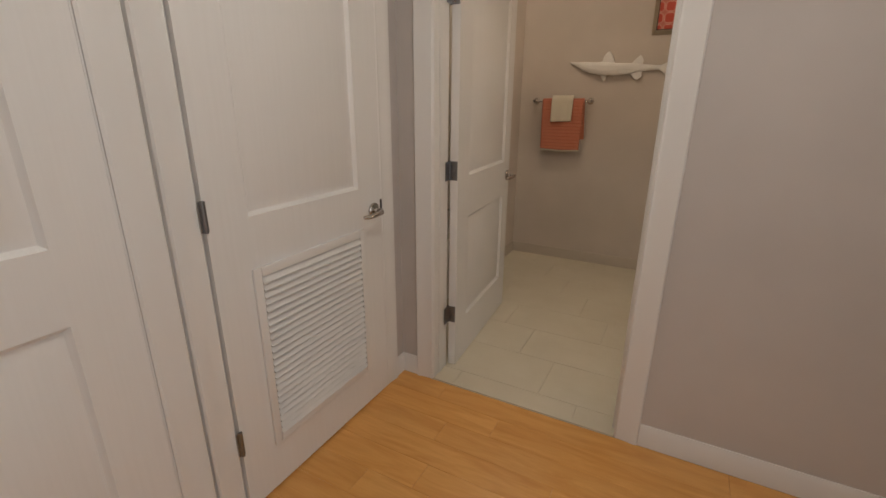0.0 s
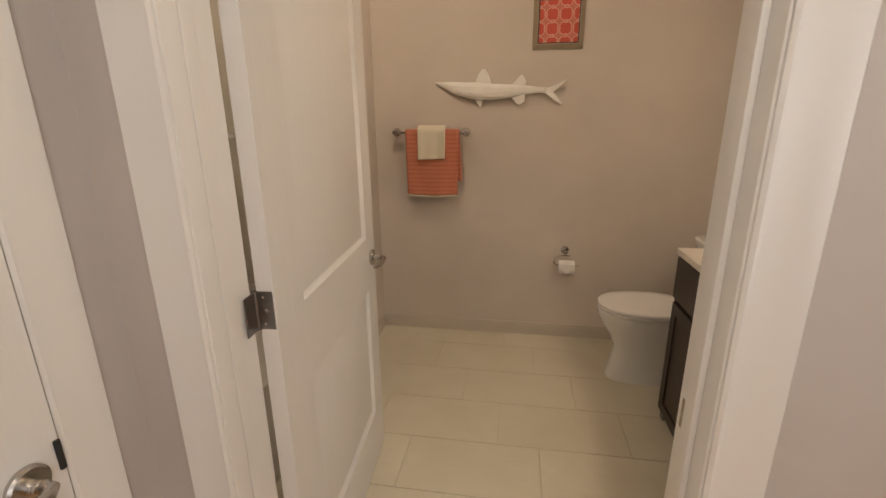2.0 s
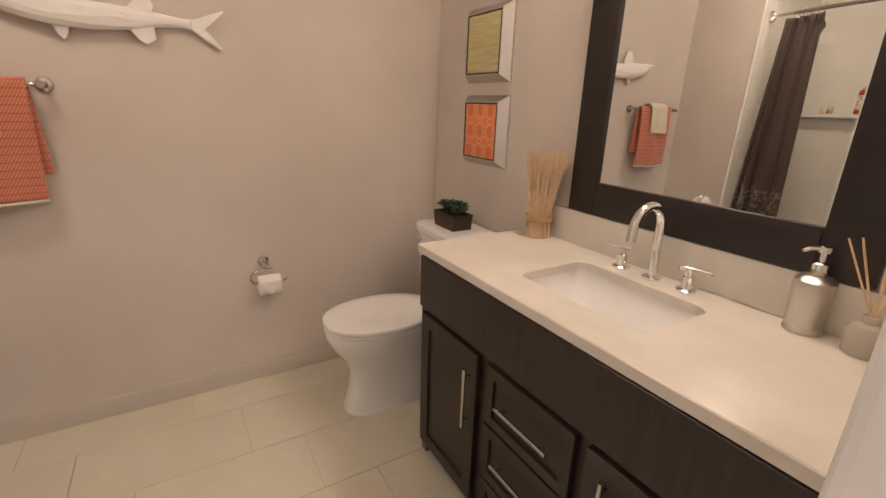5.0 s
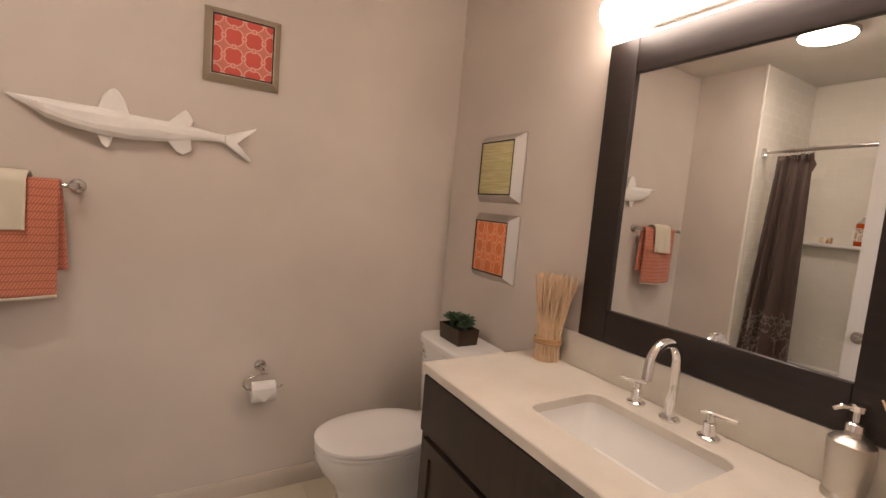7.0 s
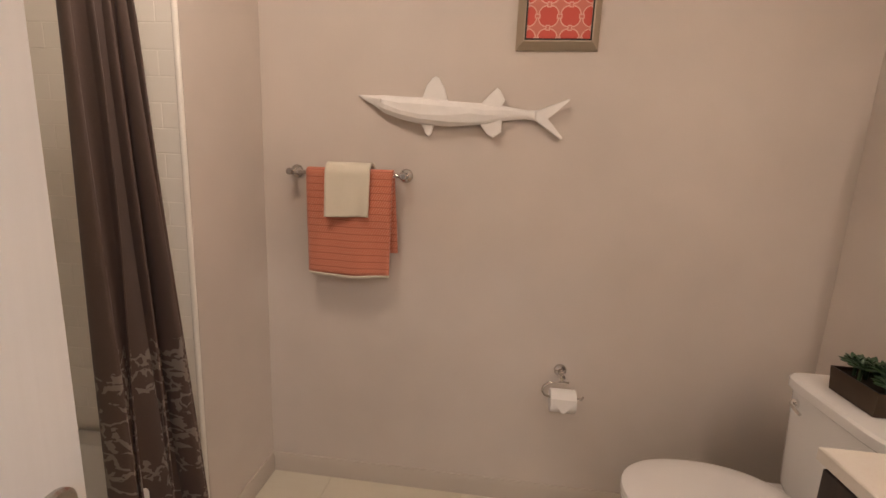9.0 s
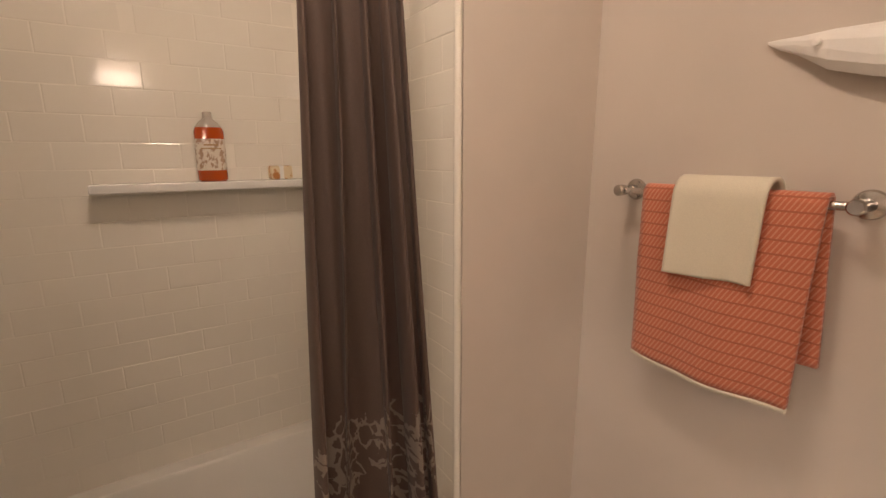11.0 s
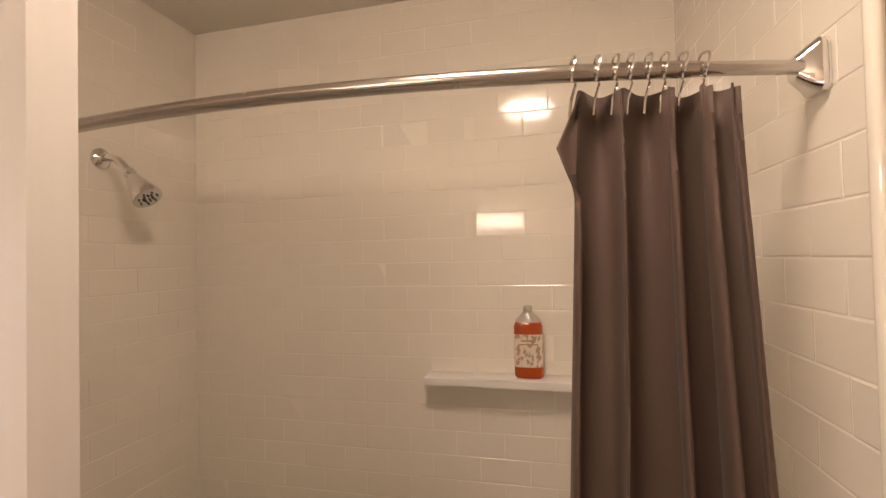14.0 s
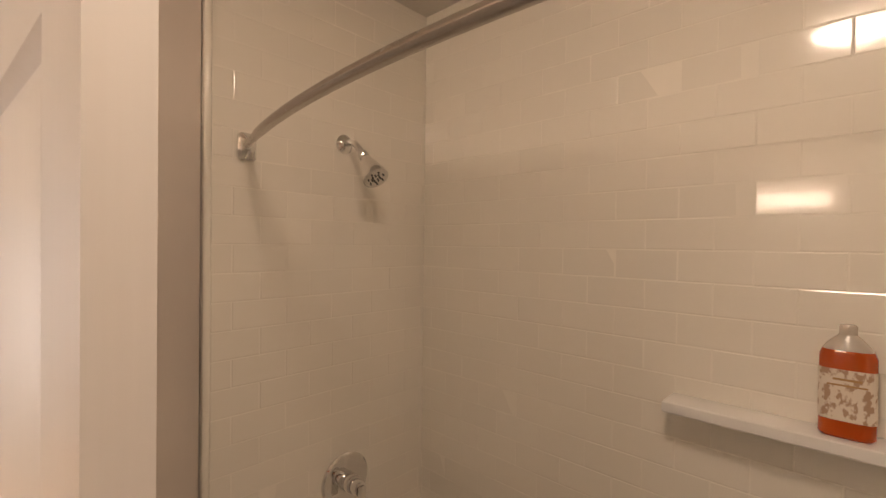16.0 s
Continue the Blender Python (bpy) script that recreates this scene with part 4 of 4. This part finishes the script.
lathe(pb, [(0.134, 0.0225), (0.128, 0.032), (0.10, 0.044), (0.06, 0.051), (0, 0.053)], None, 40)
part("dome", pb, DOME_GLOW, cl, "lit frosted glass dome")
hl = thing("ceiling_light", "lit flush dome light on the hall ceiling", "ceiling lamp", Matrix.Translation((0.85, -1.15, CEIL)) @ Matrix.Rotation(radians(180), 4, "X"))
pb = bmesh.new()
lathe(pb, [(0, 0.001), (0.160, 0.001), (0.165, 0.006), (0.165, 0.020), (0.156, 0.022), (0, 0.022)], None, 40)
part("rim", pb, NICKEL, hl, "nickel rim")
pb = bmesh.new()
lathe(pb, [(0.154, 0.0225), (0.148, 0.04), (0.12, 0.065), (0.06, 0.082), (0, 0.086)], None, 40)
part("dome", pb, HALL_GLOW, hl, "lit frosted glass dome")

# ---- vanity ----
VX0, VY0, VY1, CTOP = 1.318, 0.19, 1.41, 0.893
van = thing("vanity_cabinet", "espresso wood vanity cabinet on steel feet", "cabinet")
vb = bmesh.new()
box(vb, VX0, EAST - 0.002, VY0, VY0 + 0.018, 0.075, CTOP - 0.032, 0.001, 1)
box(vb, VX0, EAST - 0.002, VY1 - 0.018, VY1, 0.075, CTOP - 0.032, 0.001, 1)
box(vb, VX0, VX0 + 0.018, VY0 + 0.018, VY1 - 0.018, 0.075, CTOP - 0.032)
box(vb, EAST - 0.012, EAST - 0.002, VY0 + 0.018, VY1 - 0.018, 0.075, CTOP - 0.032)
box(vb, VX0 + 0.018, EAST - 0.012, VY0 + 0.018, VY1 - 0.018, 0.075, 0.095)
part("body", vb, ESPRESSO, van)
for x in (VX0 + 0.006, EAST - 0.06):
    for y in (VY0 + 0.003, VY1 - 0.045):
        part("foot", cuboid(x, x + 0.04, y, y + 0.04, 0.006, 0.0748, 0.003), STEEL, van, "brushed steel foot")


def pull(parent, a, b):
    """A bar pull from a to b (y, z) on the cabinet face."""
    bm = bmesh.new()
    x = VX0 - 0.042
    (y0, z0), (y1, z1) = a, b
    tube(bm, [(x, y0, z0), (x, y1, z1)], 0.006, 12)
    for f in (0.12, 0.88):
        y, z = y0 + (y1 - y0) * f, z0 + (z1 - z0) * f
        tube(bm, [(x, y, z), (VX0 - 0.0195, y, z)], 0.0042, 10)
    part("handle", bm, NICKEL, parent, "brushed nickel bar pull")


def shaker(name, y0, y1, z0, z1, pulls, slim):
    x, e = VX0 - 0.020, slim
    rect = lambda i, xx: [Vector((xx, y0 + i, z0 + i)), Vector((xx, y1 - i, z0 + i)), Vector((xx, y1 - i, z1 - i)), Vector((xx, y0 + i, z1 - i))]
    fr = rings(bmesh.new(), [rect(0, VX0 - 0.001), rect(0, x + 0.002), rect(0.002, x), rect(e - 0.002, x), rect(e, x + 0.009)])
    d = part(name, fr, ESPRESSO, van)
    pull(d, *pulls)


shaker("door", 1.022, 1.372, 0.085, 0.648, ((1.056, 0.377), (1.056, 0.590)), 0.052)
shaker("door", 0.228, 0.596, 0.085, 0.648, ((0.532, 0.377), (0.532, 0.612)), 0.052)
shaker("drawer", 0.632, 0.972, 0.452, 0.648, ((0.899, 0.551), (0.692, 0.551)), 0.036)
shaker("drawer", 0.632, 0.972, 0.248, 0.443, ((0.899, 0.348), (0.692, 0.348)), 0.036)
shaker("drawer", 0.632, 0.972, 0.085, 0.240, ((0.899, 0.148), (0.692, 0.148)), 0.036)
part("front_panel", cuboid(VX0 - 0.012, VX0 - 0.001, VY0 + 0.004, VY1 - 0.004, 0.660, CTOP - 0.036, 0.002, 1), ESPRESSO, van)

# worktop with a cut-out for the basin
SX0, SX1, SY0, SY1 = 1.437, 1.715, 0.598, 1.028
top = thing("countertop", "cream speckled quartz vanity top with backsplash", "worktop")
tb = bmesh.new()
hole = round_rect(SX0, SX1, SY0, SY1, 0, 0.04)
X0, X1, Y0, Y1 = VX0 - 0.012, EAST - 0.002, 0.150, 1.428
corners = [(X1, Y1), (X0, Y1), (X0, Y0), (X1, Y0)]


def lift(pts, z):
    return [Vector((p[0], p[1], z)) for p in pts]


def ring_out(e):
    sgn = [(1, 1), (-1, 1), (-1, -1), (1, -1)]
    return [(corners[k][0] - sgn[k][0] * e, corners[k][1] - sgn[k][1] * e) for k in range(4) for _ in range(6)]


rings(tb, [lift(hole, CTOP - 0.030), lift(hole, CTOP - 0.003), [Vector((p.x + (0.003 if p.x > 1.56 else -0.003), p.y + (0.003 if p.y > 0.81 else -0.003), CTOP)) for p in hole],
           lift(ring_out(0.003), CTOP), lift(ring_out(0), CTOP - 0.003), lift(ring_out(0), CTOP - 0.030), lift(hole, CTOP - 0.030)], False, False)
bmesh.ops.remove_doubles(tb, verts=tb.verts, dist=0.0002)
part("slab", tb, COUNTER, top)
part("backsplash", cuboid(EAST - 0.020, EAST - 0.001, Y0, Y1, CTOP + 0.0005, 1.018, 0.002), COUNTER, top)
basin = thing("sink_basin", "white porcelain rectangular undermount sink", "sink")
sb = bmesh.new()
rr = lambda e, z, r: round_rect(SX0 - 0.006 + e, SX1 + 0.006 - e, SY0 - 0.006 + e, SY1 + 0.006 - e, z, r)
rings(sb, [rr(-0.012, CTOP - 0.047, 0.045), rr(-0.012, CTOP - 0.0305, 0.045), rr(0, CTOP - 0.0305, 0.045), rr(0.004, CTOP - 0.045, 0.045), rr(0.020, CTOP - 0.10, 0.05), rr(0.045, CTOP - 0.145, 0.05), rr(0.085, CTOP - 0.158, 0.04)], False, True)
part("bowl", sb, PORCELAIN, basin)
sb = bmesh.new()
lathe(sb, [(0, 0), (0.022, 0), (0.022, 0.003), (0.012, 0.004), (0, 0.002)], Matrix.Translation(((SX0 + SX1) / 2, (SY0 + SY1) / 2, CTOP - 0.157)))
part("drain", sb, CHROME, basin, "chrome drain")

FX, FY = 1.772, 0.812
faucet = thing("faucet", "polished chrome gooseneck faucet with two lever handles", "faucet", Matrix.Translation((FX, FY, CTOP)))
pb = bmesh.new()
lathe(pb, [(0, 0.0005), (0.028, 0.0005), (0.028, 0.006), (0.025, 0.009), (0.0145, 0.010), (0, 0.010)])
part("base", pb, CHROME, faucet)
pb = bmesh.new()
pts = [(0, 0, 0.008), (0, 0, 0.06), (0, 0, 0.12), (0, 0, 0.165)]
pts += [(-0.062 + 0.062 * math.cos(a), 0, 0.165 + 0.062 * math.sin(a)) for a in (radians(9 * k) for k in range(1, 20))]
pts += [(-0.126, 0, 0.145), (-0.128, 0, 0.132)]
tube(pb, pts, 0.0135, 18)
part("spout", pb, CHROME, faucet)
for dy in (0.108, -0.108):
    pb = bmesh.new()
    lathe(pb, [(0, 0.0005), (0.027, 0.0005), (0.027, 0.007), (0.023, 0.010), (0.0165, 0.012), (0.0155, 0.045), (0.011, 0.047), (0.010, 0.066), (0, 0.066)], Matrix.Translation((0, dy, 0)))
    tube(pb, [(-0.028 + 0.01, dy + (0.05 if dy > 0 else 0.02), 0.068), (0.006, dy, 0.066), (0.012, dy - (0.02 if dy > 0 else 0.06), 0.068)], 0.0052, 10)
    part("handle", pb, CHROME, faucet)

disp = thing("soap_dispenser", "brushed steel soap dispenser with pump", "soap dispenser", Matrix.Translation((1.80, 0.437, CTOP)))
pb = bmesh.new()
lathe(pb, [(0, 0.0005), (0.038, 0.0005), (0.039, 0.006), (0.037, 0.012), (0.034, 0.016), (0.038, 0.06), (0.041, 0.115), (0.040, 0.125), (0.030, 0.135), (0.016, 0.140), (0.015, 0.150), (0, 0.150)])
part("body", pb, SILVER, disp, "brushed steel body")
pb = bmesh.new()
lathe(pb, [(0, 0.1505), (0.017, 0.1505), (0.017, 0.165), (0.012, 0.170), (0.007, 0.171), (0.007, 0.19), (0.014, 0.192), (0.015, 0.205), (0.010, 0.208), (0, 0.208)])
tube(pb, [(0, 0, 0.200), (-0.025, 0.018, 0.200), (-0.038, 0.027, 0.194)], [0.006, 0.0055, 0.0045], 10)
part("pump", pb, CHROME, disp, "chrome pump")

reed = thing("reed_diffuser", "small glass reed diffuser with pale sticks", "reed diffuser", Matrix.Translation((1.785, 0.325, CTOP)))
pb = bmesh.new()
lathe(pb, [(0, 0.0005), (0.032, 0.0005), (0.034, 0.005), (0.034, 0.055), (0.028, 0.066), (0.014, 0.072), (0.014, 0.088), (0, 0.088)])
part("jar", pb, CLEAR_PLASTIC, reed, "cloudy glass jar")
for k in range(7):
    a = 2 * math.pi * k / 7
    pb = bmesh.new()
    tube(pb, [(0.004 * math.cos(a), 0.004 * math.sin(a), 0.0885), (0.045 * math.cos(a) - 0.01, 0.06 * math.sin(a) + 0.012, 0.24)], 0.002, 6)
    part("reed", pb, TWIG, reed)

bundle = thing("twig_bundle", "bundle of pale dried twigs tied with twine", "twig bundle", Matrix.Translation((1.775, 1.315, CTOP)))
rng = random.Random(11)
for k in range(170):
    a, q = rng.random() * 2 * math.pi, math.sqrt(rng.random())
    r0, r1, r2 = 0.046 * q, 0.041 * q, (0.064 + 0.020 * rng.random()) * q
    h = 0.285 + rng.random() * 0.045
    a2 = a + rng.uniform(-0.35, 0.35)
    pts = []
    for i in range(7):
        v = i / 6
        zz = 0.001 + h * v
        r = r0 + (r1 - r0) * min(1, v / 0.25) if v < 0.25 else r1 + (r2 - r1) * ((v - 0.25) / 0.75) ** 1.2
        ang = a + (a2 - a) * v
        pts.append((r * math.cos(ang) + rng.uniform(-0.0022, 0.0022), r * math.sin(ang) + rng.uniform(-0.0022, 0.0022) - 0.012 * v * v, zz))
    if rng.random() < 0.07:
        pts[-1] = (pts[-1][0] * 1.25, pts[-1][1] - 0.03, pts[-1][2] - 0.01)
    part("twig", tube(bmesh.new(), pts, [0.0034, 0.0034, 0.0032, 0.003, 0.0028, 0.0026, 0.002], 5), TWIG, bundle)
pb = bmesh.new()
for z in (0.070, 0.077, 0.084):
    tube(pb, [(0.0485 * math.cos(a), 0.0485 * math.sin(a), z + 0.002 * math.sin(2 * a)) for a in (2 * math.pi * i / 32 for i in range(33))], 0.0042, 8)
part("twine", pb, TWINE, bundle, "tan twine wrapping")

# ---- toilet ----
TC = 1.785
toilet = thing("toilet", "white porcelain toilet with closed lid", "toilet", Matrix.Translation((-0.012, TC, 0.006)) @ Matrix.Diagonal((1, 1, 1.03, 1)))
pb = bmesh.new()
rings(pb, [oval(1.36, 0, 0.0005, 0.225, 0.105, 3), oval(1.36, 0, 0.02, 0.222, 0.102, 3), oval(1.37, 0, 0.12, 0.205, 0.098, 2.8), oval(1.37, 0, 0.20, 0.205, 0.105, 2.6), oval(1.355, 0, 0.27, 0.225, 0.130, 2.4),
           oval(1.335, 0, 0.33, 0.250, 0.160, 2.3), oval(1.325, 0, 0.38, 0.262, 0.176, 2.2), oval(1.325, 0, 0.405, 0.262, 0.178, 2.2), oval(1.325, 0, 0.412, 0.255, 0.172, 2.2)])
part("bowl", pb, PORCELAIN, toilet)
pb = bmesh.new()
box(pb, 1.50, 1.83, -0.095, 0.095, 0.001, 0.33, 0.03, 4)
part("trapway", pb, PORCELAIN, toilet)
pb = bmesh.new()
box(pb, 1.53, 1.84, -0.19, 0.19, 0.335, 0.405, 0.025, 4)
part("shelf", pb, PORCELAIN, toilet)
pb = bmesh.new()
rings(pb, [oval(1.325, 0, 0.4135, 0.258, 0.180, 2.2), oval(1.325, 0, 0.418, 0.264, 0.185, 2.2), oval(1.325, 0, 0.427, 0.264, 0.185, 2.2), oval(1.325, 0, 0.430, 0.26, 0.181, 2.2)])
part("seat", pb, SEAT_PLASTIC, toilet, "white plastic seat")
pb = bmesh.new()
rings(pb, [oval(1.325, 0, 0.4315, 0.258, 0.180, 2.2), oval(1.325, 0, 0.435, 0.266, 0.187, 2.2), oval(1.325, 0, 0.446, 0.264, 0.185, 2.2), oval(1.325, 0, 0.453, 0.245, 0.168, 2.2), oval(1.325, 0, 0.456, 0.18, 0.12, 2.1)])
part("lid", pb, SEAT_PLASTIC, toilet, "white plastic lid, closed")
pb = bmesh.new()
rings(pb, [oval(1.715, 0, z, a, b, 7) for z, a, b in ((0.4055, 0.10, 0.175), (0.43, 0.108, 0.185), (0.75, 0.118, 0.198))])
part("tank", pb, PORCELAIN, toilet)
pb = bmesh.new()
rings(pb, [oval(1.713, 0, z, a, b, 7) for z, a, b in ((0.7502, 0.122, 0.203), (0.755, 0.128, 0.208), (0.782, 0.128, 0.208), (0.790, 0.122, 0.202), (0.792, 0.10, 0.18))])
part("tank_lid", pb, PORCELAIN, toilet)
pb = bmesh.new()
lathe(pb, [(0, 0), (0.014, 0), (0.014, 0.008), (0.009, 0.012), (0, 0.012)], Matrix.Translation((1.5985, 0.135, 0.715)) @ TO_X, 16)
tube(pb, [(1.583, 0.135, 0.715), (1.578, 0.125, 0.713), (1.572, 0.075, 0.708)], [0.007, 0.0065, 0.005], 10)
part("flush_handle", pb, CHROME, toilet, "chrome flush handle")

planter = thing("succulent_planter", "dark bronze planter box of green succulents on the toilet tank", "potted plant", pose(1.69, 1.80, 0.8225, 0, 0, 0))
pb = bmesh.new()
sq2 = lambda a, b, z: [Vector((-a, -b, z)), Vector((a, -b, z)), Vector((a, b, z)), Vector((-a, b, z))]
rings(pb, [sq2(0.050, 0.082, 0), sq2(0.054, 0.088, 0.072), sq2(0.049, 0.083, 0.072), sq2(0.048, 0.082, 0.055)])
part("box", pb, BRONZE_BOX, planter)
part("soil", cuboid(-0.047, 0.047, -0.081, 0.081, 0.0555, 0.060), SOIL, planter)
rng = random.Random(4)
for k in range(9):
    cx, cy, R = rng.uniform(-0.030, 0.030), -0.066 + 0.0165 * k, rng.uniform(0.038, 0.053)
    base_z = 0.074 + rng.uniform(0, 0.028)
    pb = bmesh.new()
    tube(pb, [(cx, cy, 0.0602), (cx, cy, base_z)], 0.005, 6)
    for layer, (cnt, tilt, ln) in enumerate(((8, 12, 1.0), (7, 35, 0.85), (5, 60, 0.62), (3, 80, 0.4))):
        for i in range(cnt):
            yaw = 2 * math.pi * i / cnt + layer * 0.5 + rng.uniform(-0.15, 0.15)
            m = Matrix.Translation((cx, cy, base_z)) @ Matrix.Rotation(yaw, 4, "Z") @ Matrix.Rotation(-radians(tilt + rng.uniform(-6, 6)), 4, "Y")
            l = R * ln
            loops = [[m @ Vector((l * s, w * l * math.cos(a), th * l * math.sin(a))) for a in (2 * math.pi * q / 6 for q in range(6))] for s, w, th in ((0.05, 0.08, 0.05), (0.45, 0.20, 0.08), (0.75, 0.22, 0.07), (1.0, 0.03, 0.02))]
            rings(pb, loops)
    part("succulent", pb, LEAF, planter)

# ---- tile edging on the bathtub walls ----
edging = lambda y, lab: tagged(part("trim", tube(bmesh.new(), [(CHASE - 0.004, y, 0.0), (CHASE - 0.004, y, CEIL)], 0.0095, 14), WALL_TILE), lab, "tile trim", kind="structure")
edging(TUB_S - 0.002, "white glazed rounded tile edge")
edging(TUB_N + 0.002, "white glazed rounded tile edge")

# ---- floors, piece by piece ----
floor_h = tagged(part("floor_hall", cuboid(HALL_W - 0.7, HALL_E, HALL_S, 0.0, -0.10, -0.010), GROUT), "honey oak plank floor in the hall", "floor", kind="structure")
rng = random.Random(8)
PL, PW = 1.22, 0.128
plank = lambda w, d: mesh_of("plank", cuboid(0, w, 0, d, -0.0105, 0, 0.0012, 1), WOOD_FLOOR, False)
FULL_PLANK = plank(PL - 0.0006, PW - 0.0006)
FLOOR_W = HALL_W - 0.66
y = -0.013 - PW
while y > HALL_S - PW:
    x = FLOOR_W - rng.random() * PL
    y0 = max(y, HALL_S)
    while x < HALL_E - 0.02:
        x0, x1 = max(x, FLOOR_W), min(x + PL, HALL_E)
        if x1 - x0 > 0.01:
            whole = x1 - x0 > PL - 0.001 and y0 == y
            o = new("plank", FULL_PLANK if whole else plank(x1 - x0 - 0.0006, y + PW - y0 - 0.0006))
            o.parent = floor_h
            o.location = (x0, y0, 0)
        x += PL
    y -= PW
floor_b = tagged(part("floor_bathroom", cuboid(TUB_W, EAST, -0.004, NORTH, -0.10, 0.0015), GROUT), "cream large-format tile floor", "floor", kind="structure")
TW, TD = 0.60, 0.318
row = 0
yy = 1.391 - 5 * TD
while yy < NORTH:
    x = 0.517 - 0.6 * 4 + (-0.205 * ((row - 4) % 3))
    while x < EAST:
        x0, x1, y0, y1 = max(x, CHASE - 0.3) + 0.001, min(x + TW, EAST) - 0.001, max(yy, 0.0) + 0.001, min(yy + TD, NORTH) - 0.001
        if x1 - x0 > 0.01 and y1 - y0 > 0.01:
            o = new("tile", mesh_of("tile", cuboid(x0, x1, y0, y1, -0.004, 0.006, 0.0012, 1), FLOOR_TILE, False))
            o.parent = floor_b
        x += TW
    yy += TD
    row += 1
tagged(part("threshold", cuboid(0.0005, DOOR_W - 0.0005, -0.012, 0.0, -0.004, 0.008, 0.002), FLOOR_TILE), "cream stone door threshold", "threshold", kind="structure")

# ---- bathtub wall tiles ----
CH, CW, GR = 0.0755, 0.151, 0.0016


def tile_mesh(w, h):
    bm = bmesh.new()
    b, d = 0.0020, 0.008
    q = lambda e, z: [Vector((e, e, z)), Vector((w - e, e, z)), Vector((w - e, h - e, z)), Vector((e, h - e, z))]
    rings(bm, [q(0, 0), q(0, d - 0.0008), q(b, d)], False, True)
    return mesh_of("tile", bm, WALL_TILE, False)


def tiled_wall(name, m, width, label, phase, single_above):
    bk = bmesh.new()
    box(bk, -0.02, width + 0.008, 0, CEIL, -0.10, 0.0073)
    bk.transform(m)
    w = tagged(part(name, bk, WHITE_GROUT), label, "wall", kind="structure")
    cache = {}
    rng = random.Random(len(name) + int(width * 100))
    rest = bmesh.new()
    z, r = RIM + 0.004, 0
    while z < CEIL - 0.01:
        h = min(CH, CEIL - z) - GR
        x = -(CW / 2) * (r % 2) - phase
        while x < width:
            a, b = max(x, 0), min(x + CW, width)
            if b - a > 0.008:
                key = (round(b - a, 4), round(h, 4))
                if key not in cache:
                    cache[key] = tile_mesh(b - a - GR, h)
                tilt = Matrix.Rotation(radians(rng.gauss(0, 0.09)), 4, "X") @ Matrix.Rotation(radians(rng.gauss(0, 0.09)), 4, "Y")
                place = m @ Matrix.Translation((a, z, rng.uniform(-0.0004, 0.0003))) @ tilt
                if z > single_above:
                    o = new("tile", cache[key])
                    o.parent = w
                    o.matrix_basis = place
                else:
                    t = cache[key].copy()
                    t.transform(place)
                    rest.from_mesh(t)
                    bpy.data.meshes.remove(t)
            x += CW
        z += CH
        r += 1
    low = new("lower_tiles", mesh_of("lower_tiles", rest, WALL_TILE, False))
    low.parent = w
    tagged(low, kind="stuff")


tiled_wall("wall_tub_west", Matrix(((0, 0, 1, TUB_W), (1, 0, 0, TUB_S), (0, 1, 0, 0), (0, 0, 0, 1))), TUB_N - TUB_S, "white glazed subway tile wall behind the bathtub", 0.03, 0.72)
tiled_wall("wall_tub_south", Matrix(((1, 0, 0, TUB_W), (0, 0, 1, TUB_S - 0.008), (0, 1, 0, 0), (0, 0, 0, 1))), CHASE - TUB_W - 0.012, "white glazed subway tile wall with the shower head", 0.05, 0.45)
tiled_wall("wall_tub_north", Matrix(((1, 0, 0, TUB_W), (0, 0, -1, TUB_N + 0.008), (0, 1, 0, 0), (0, 0, 0, 1))), CHASE - TUB_W - 0.012, "white glazed subway tile wall behind the curtain", 0.05, 0.45)
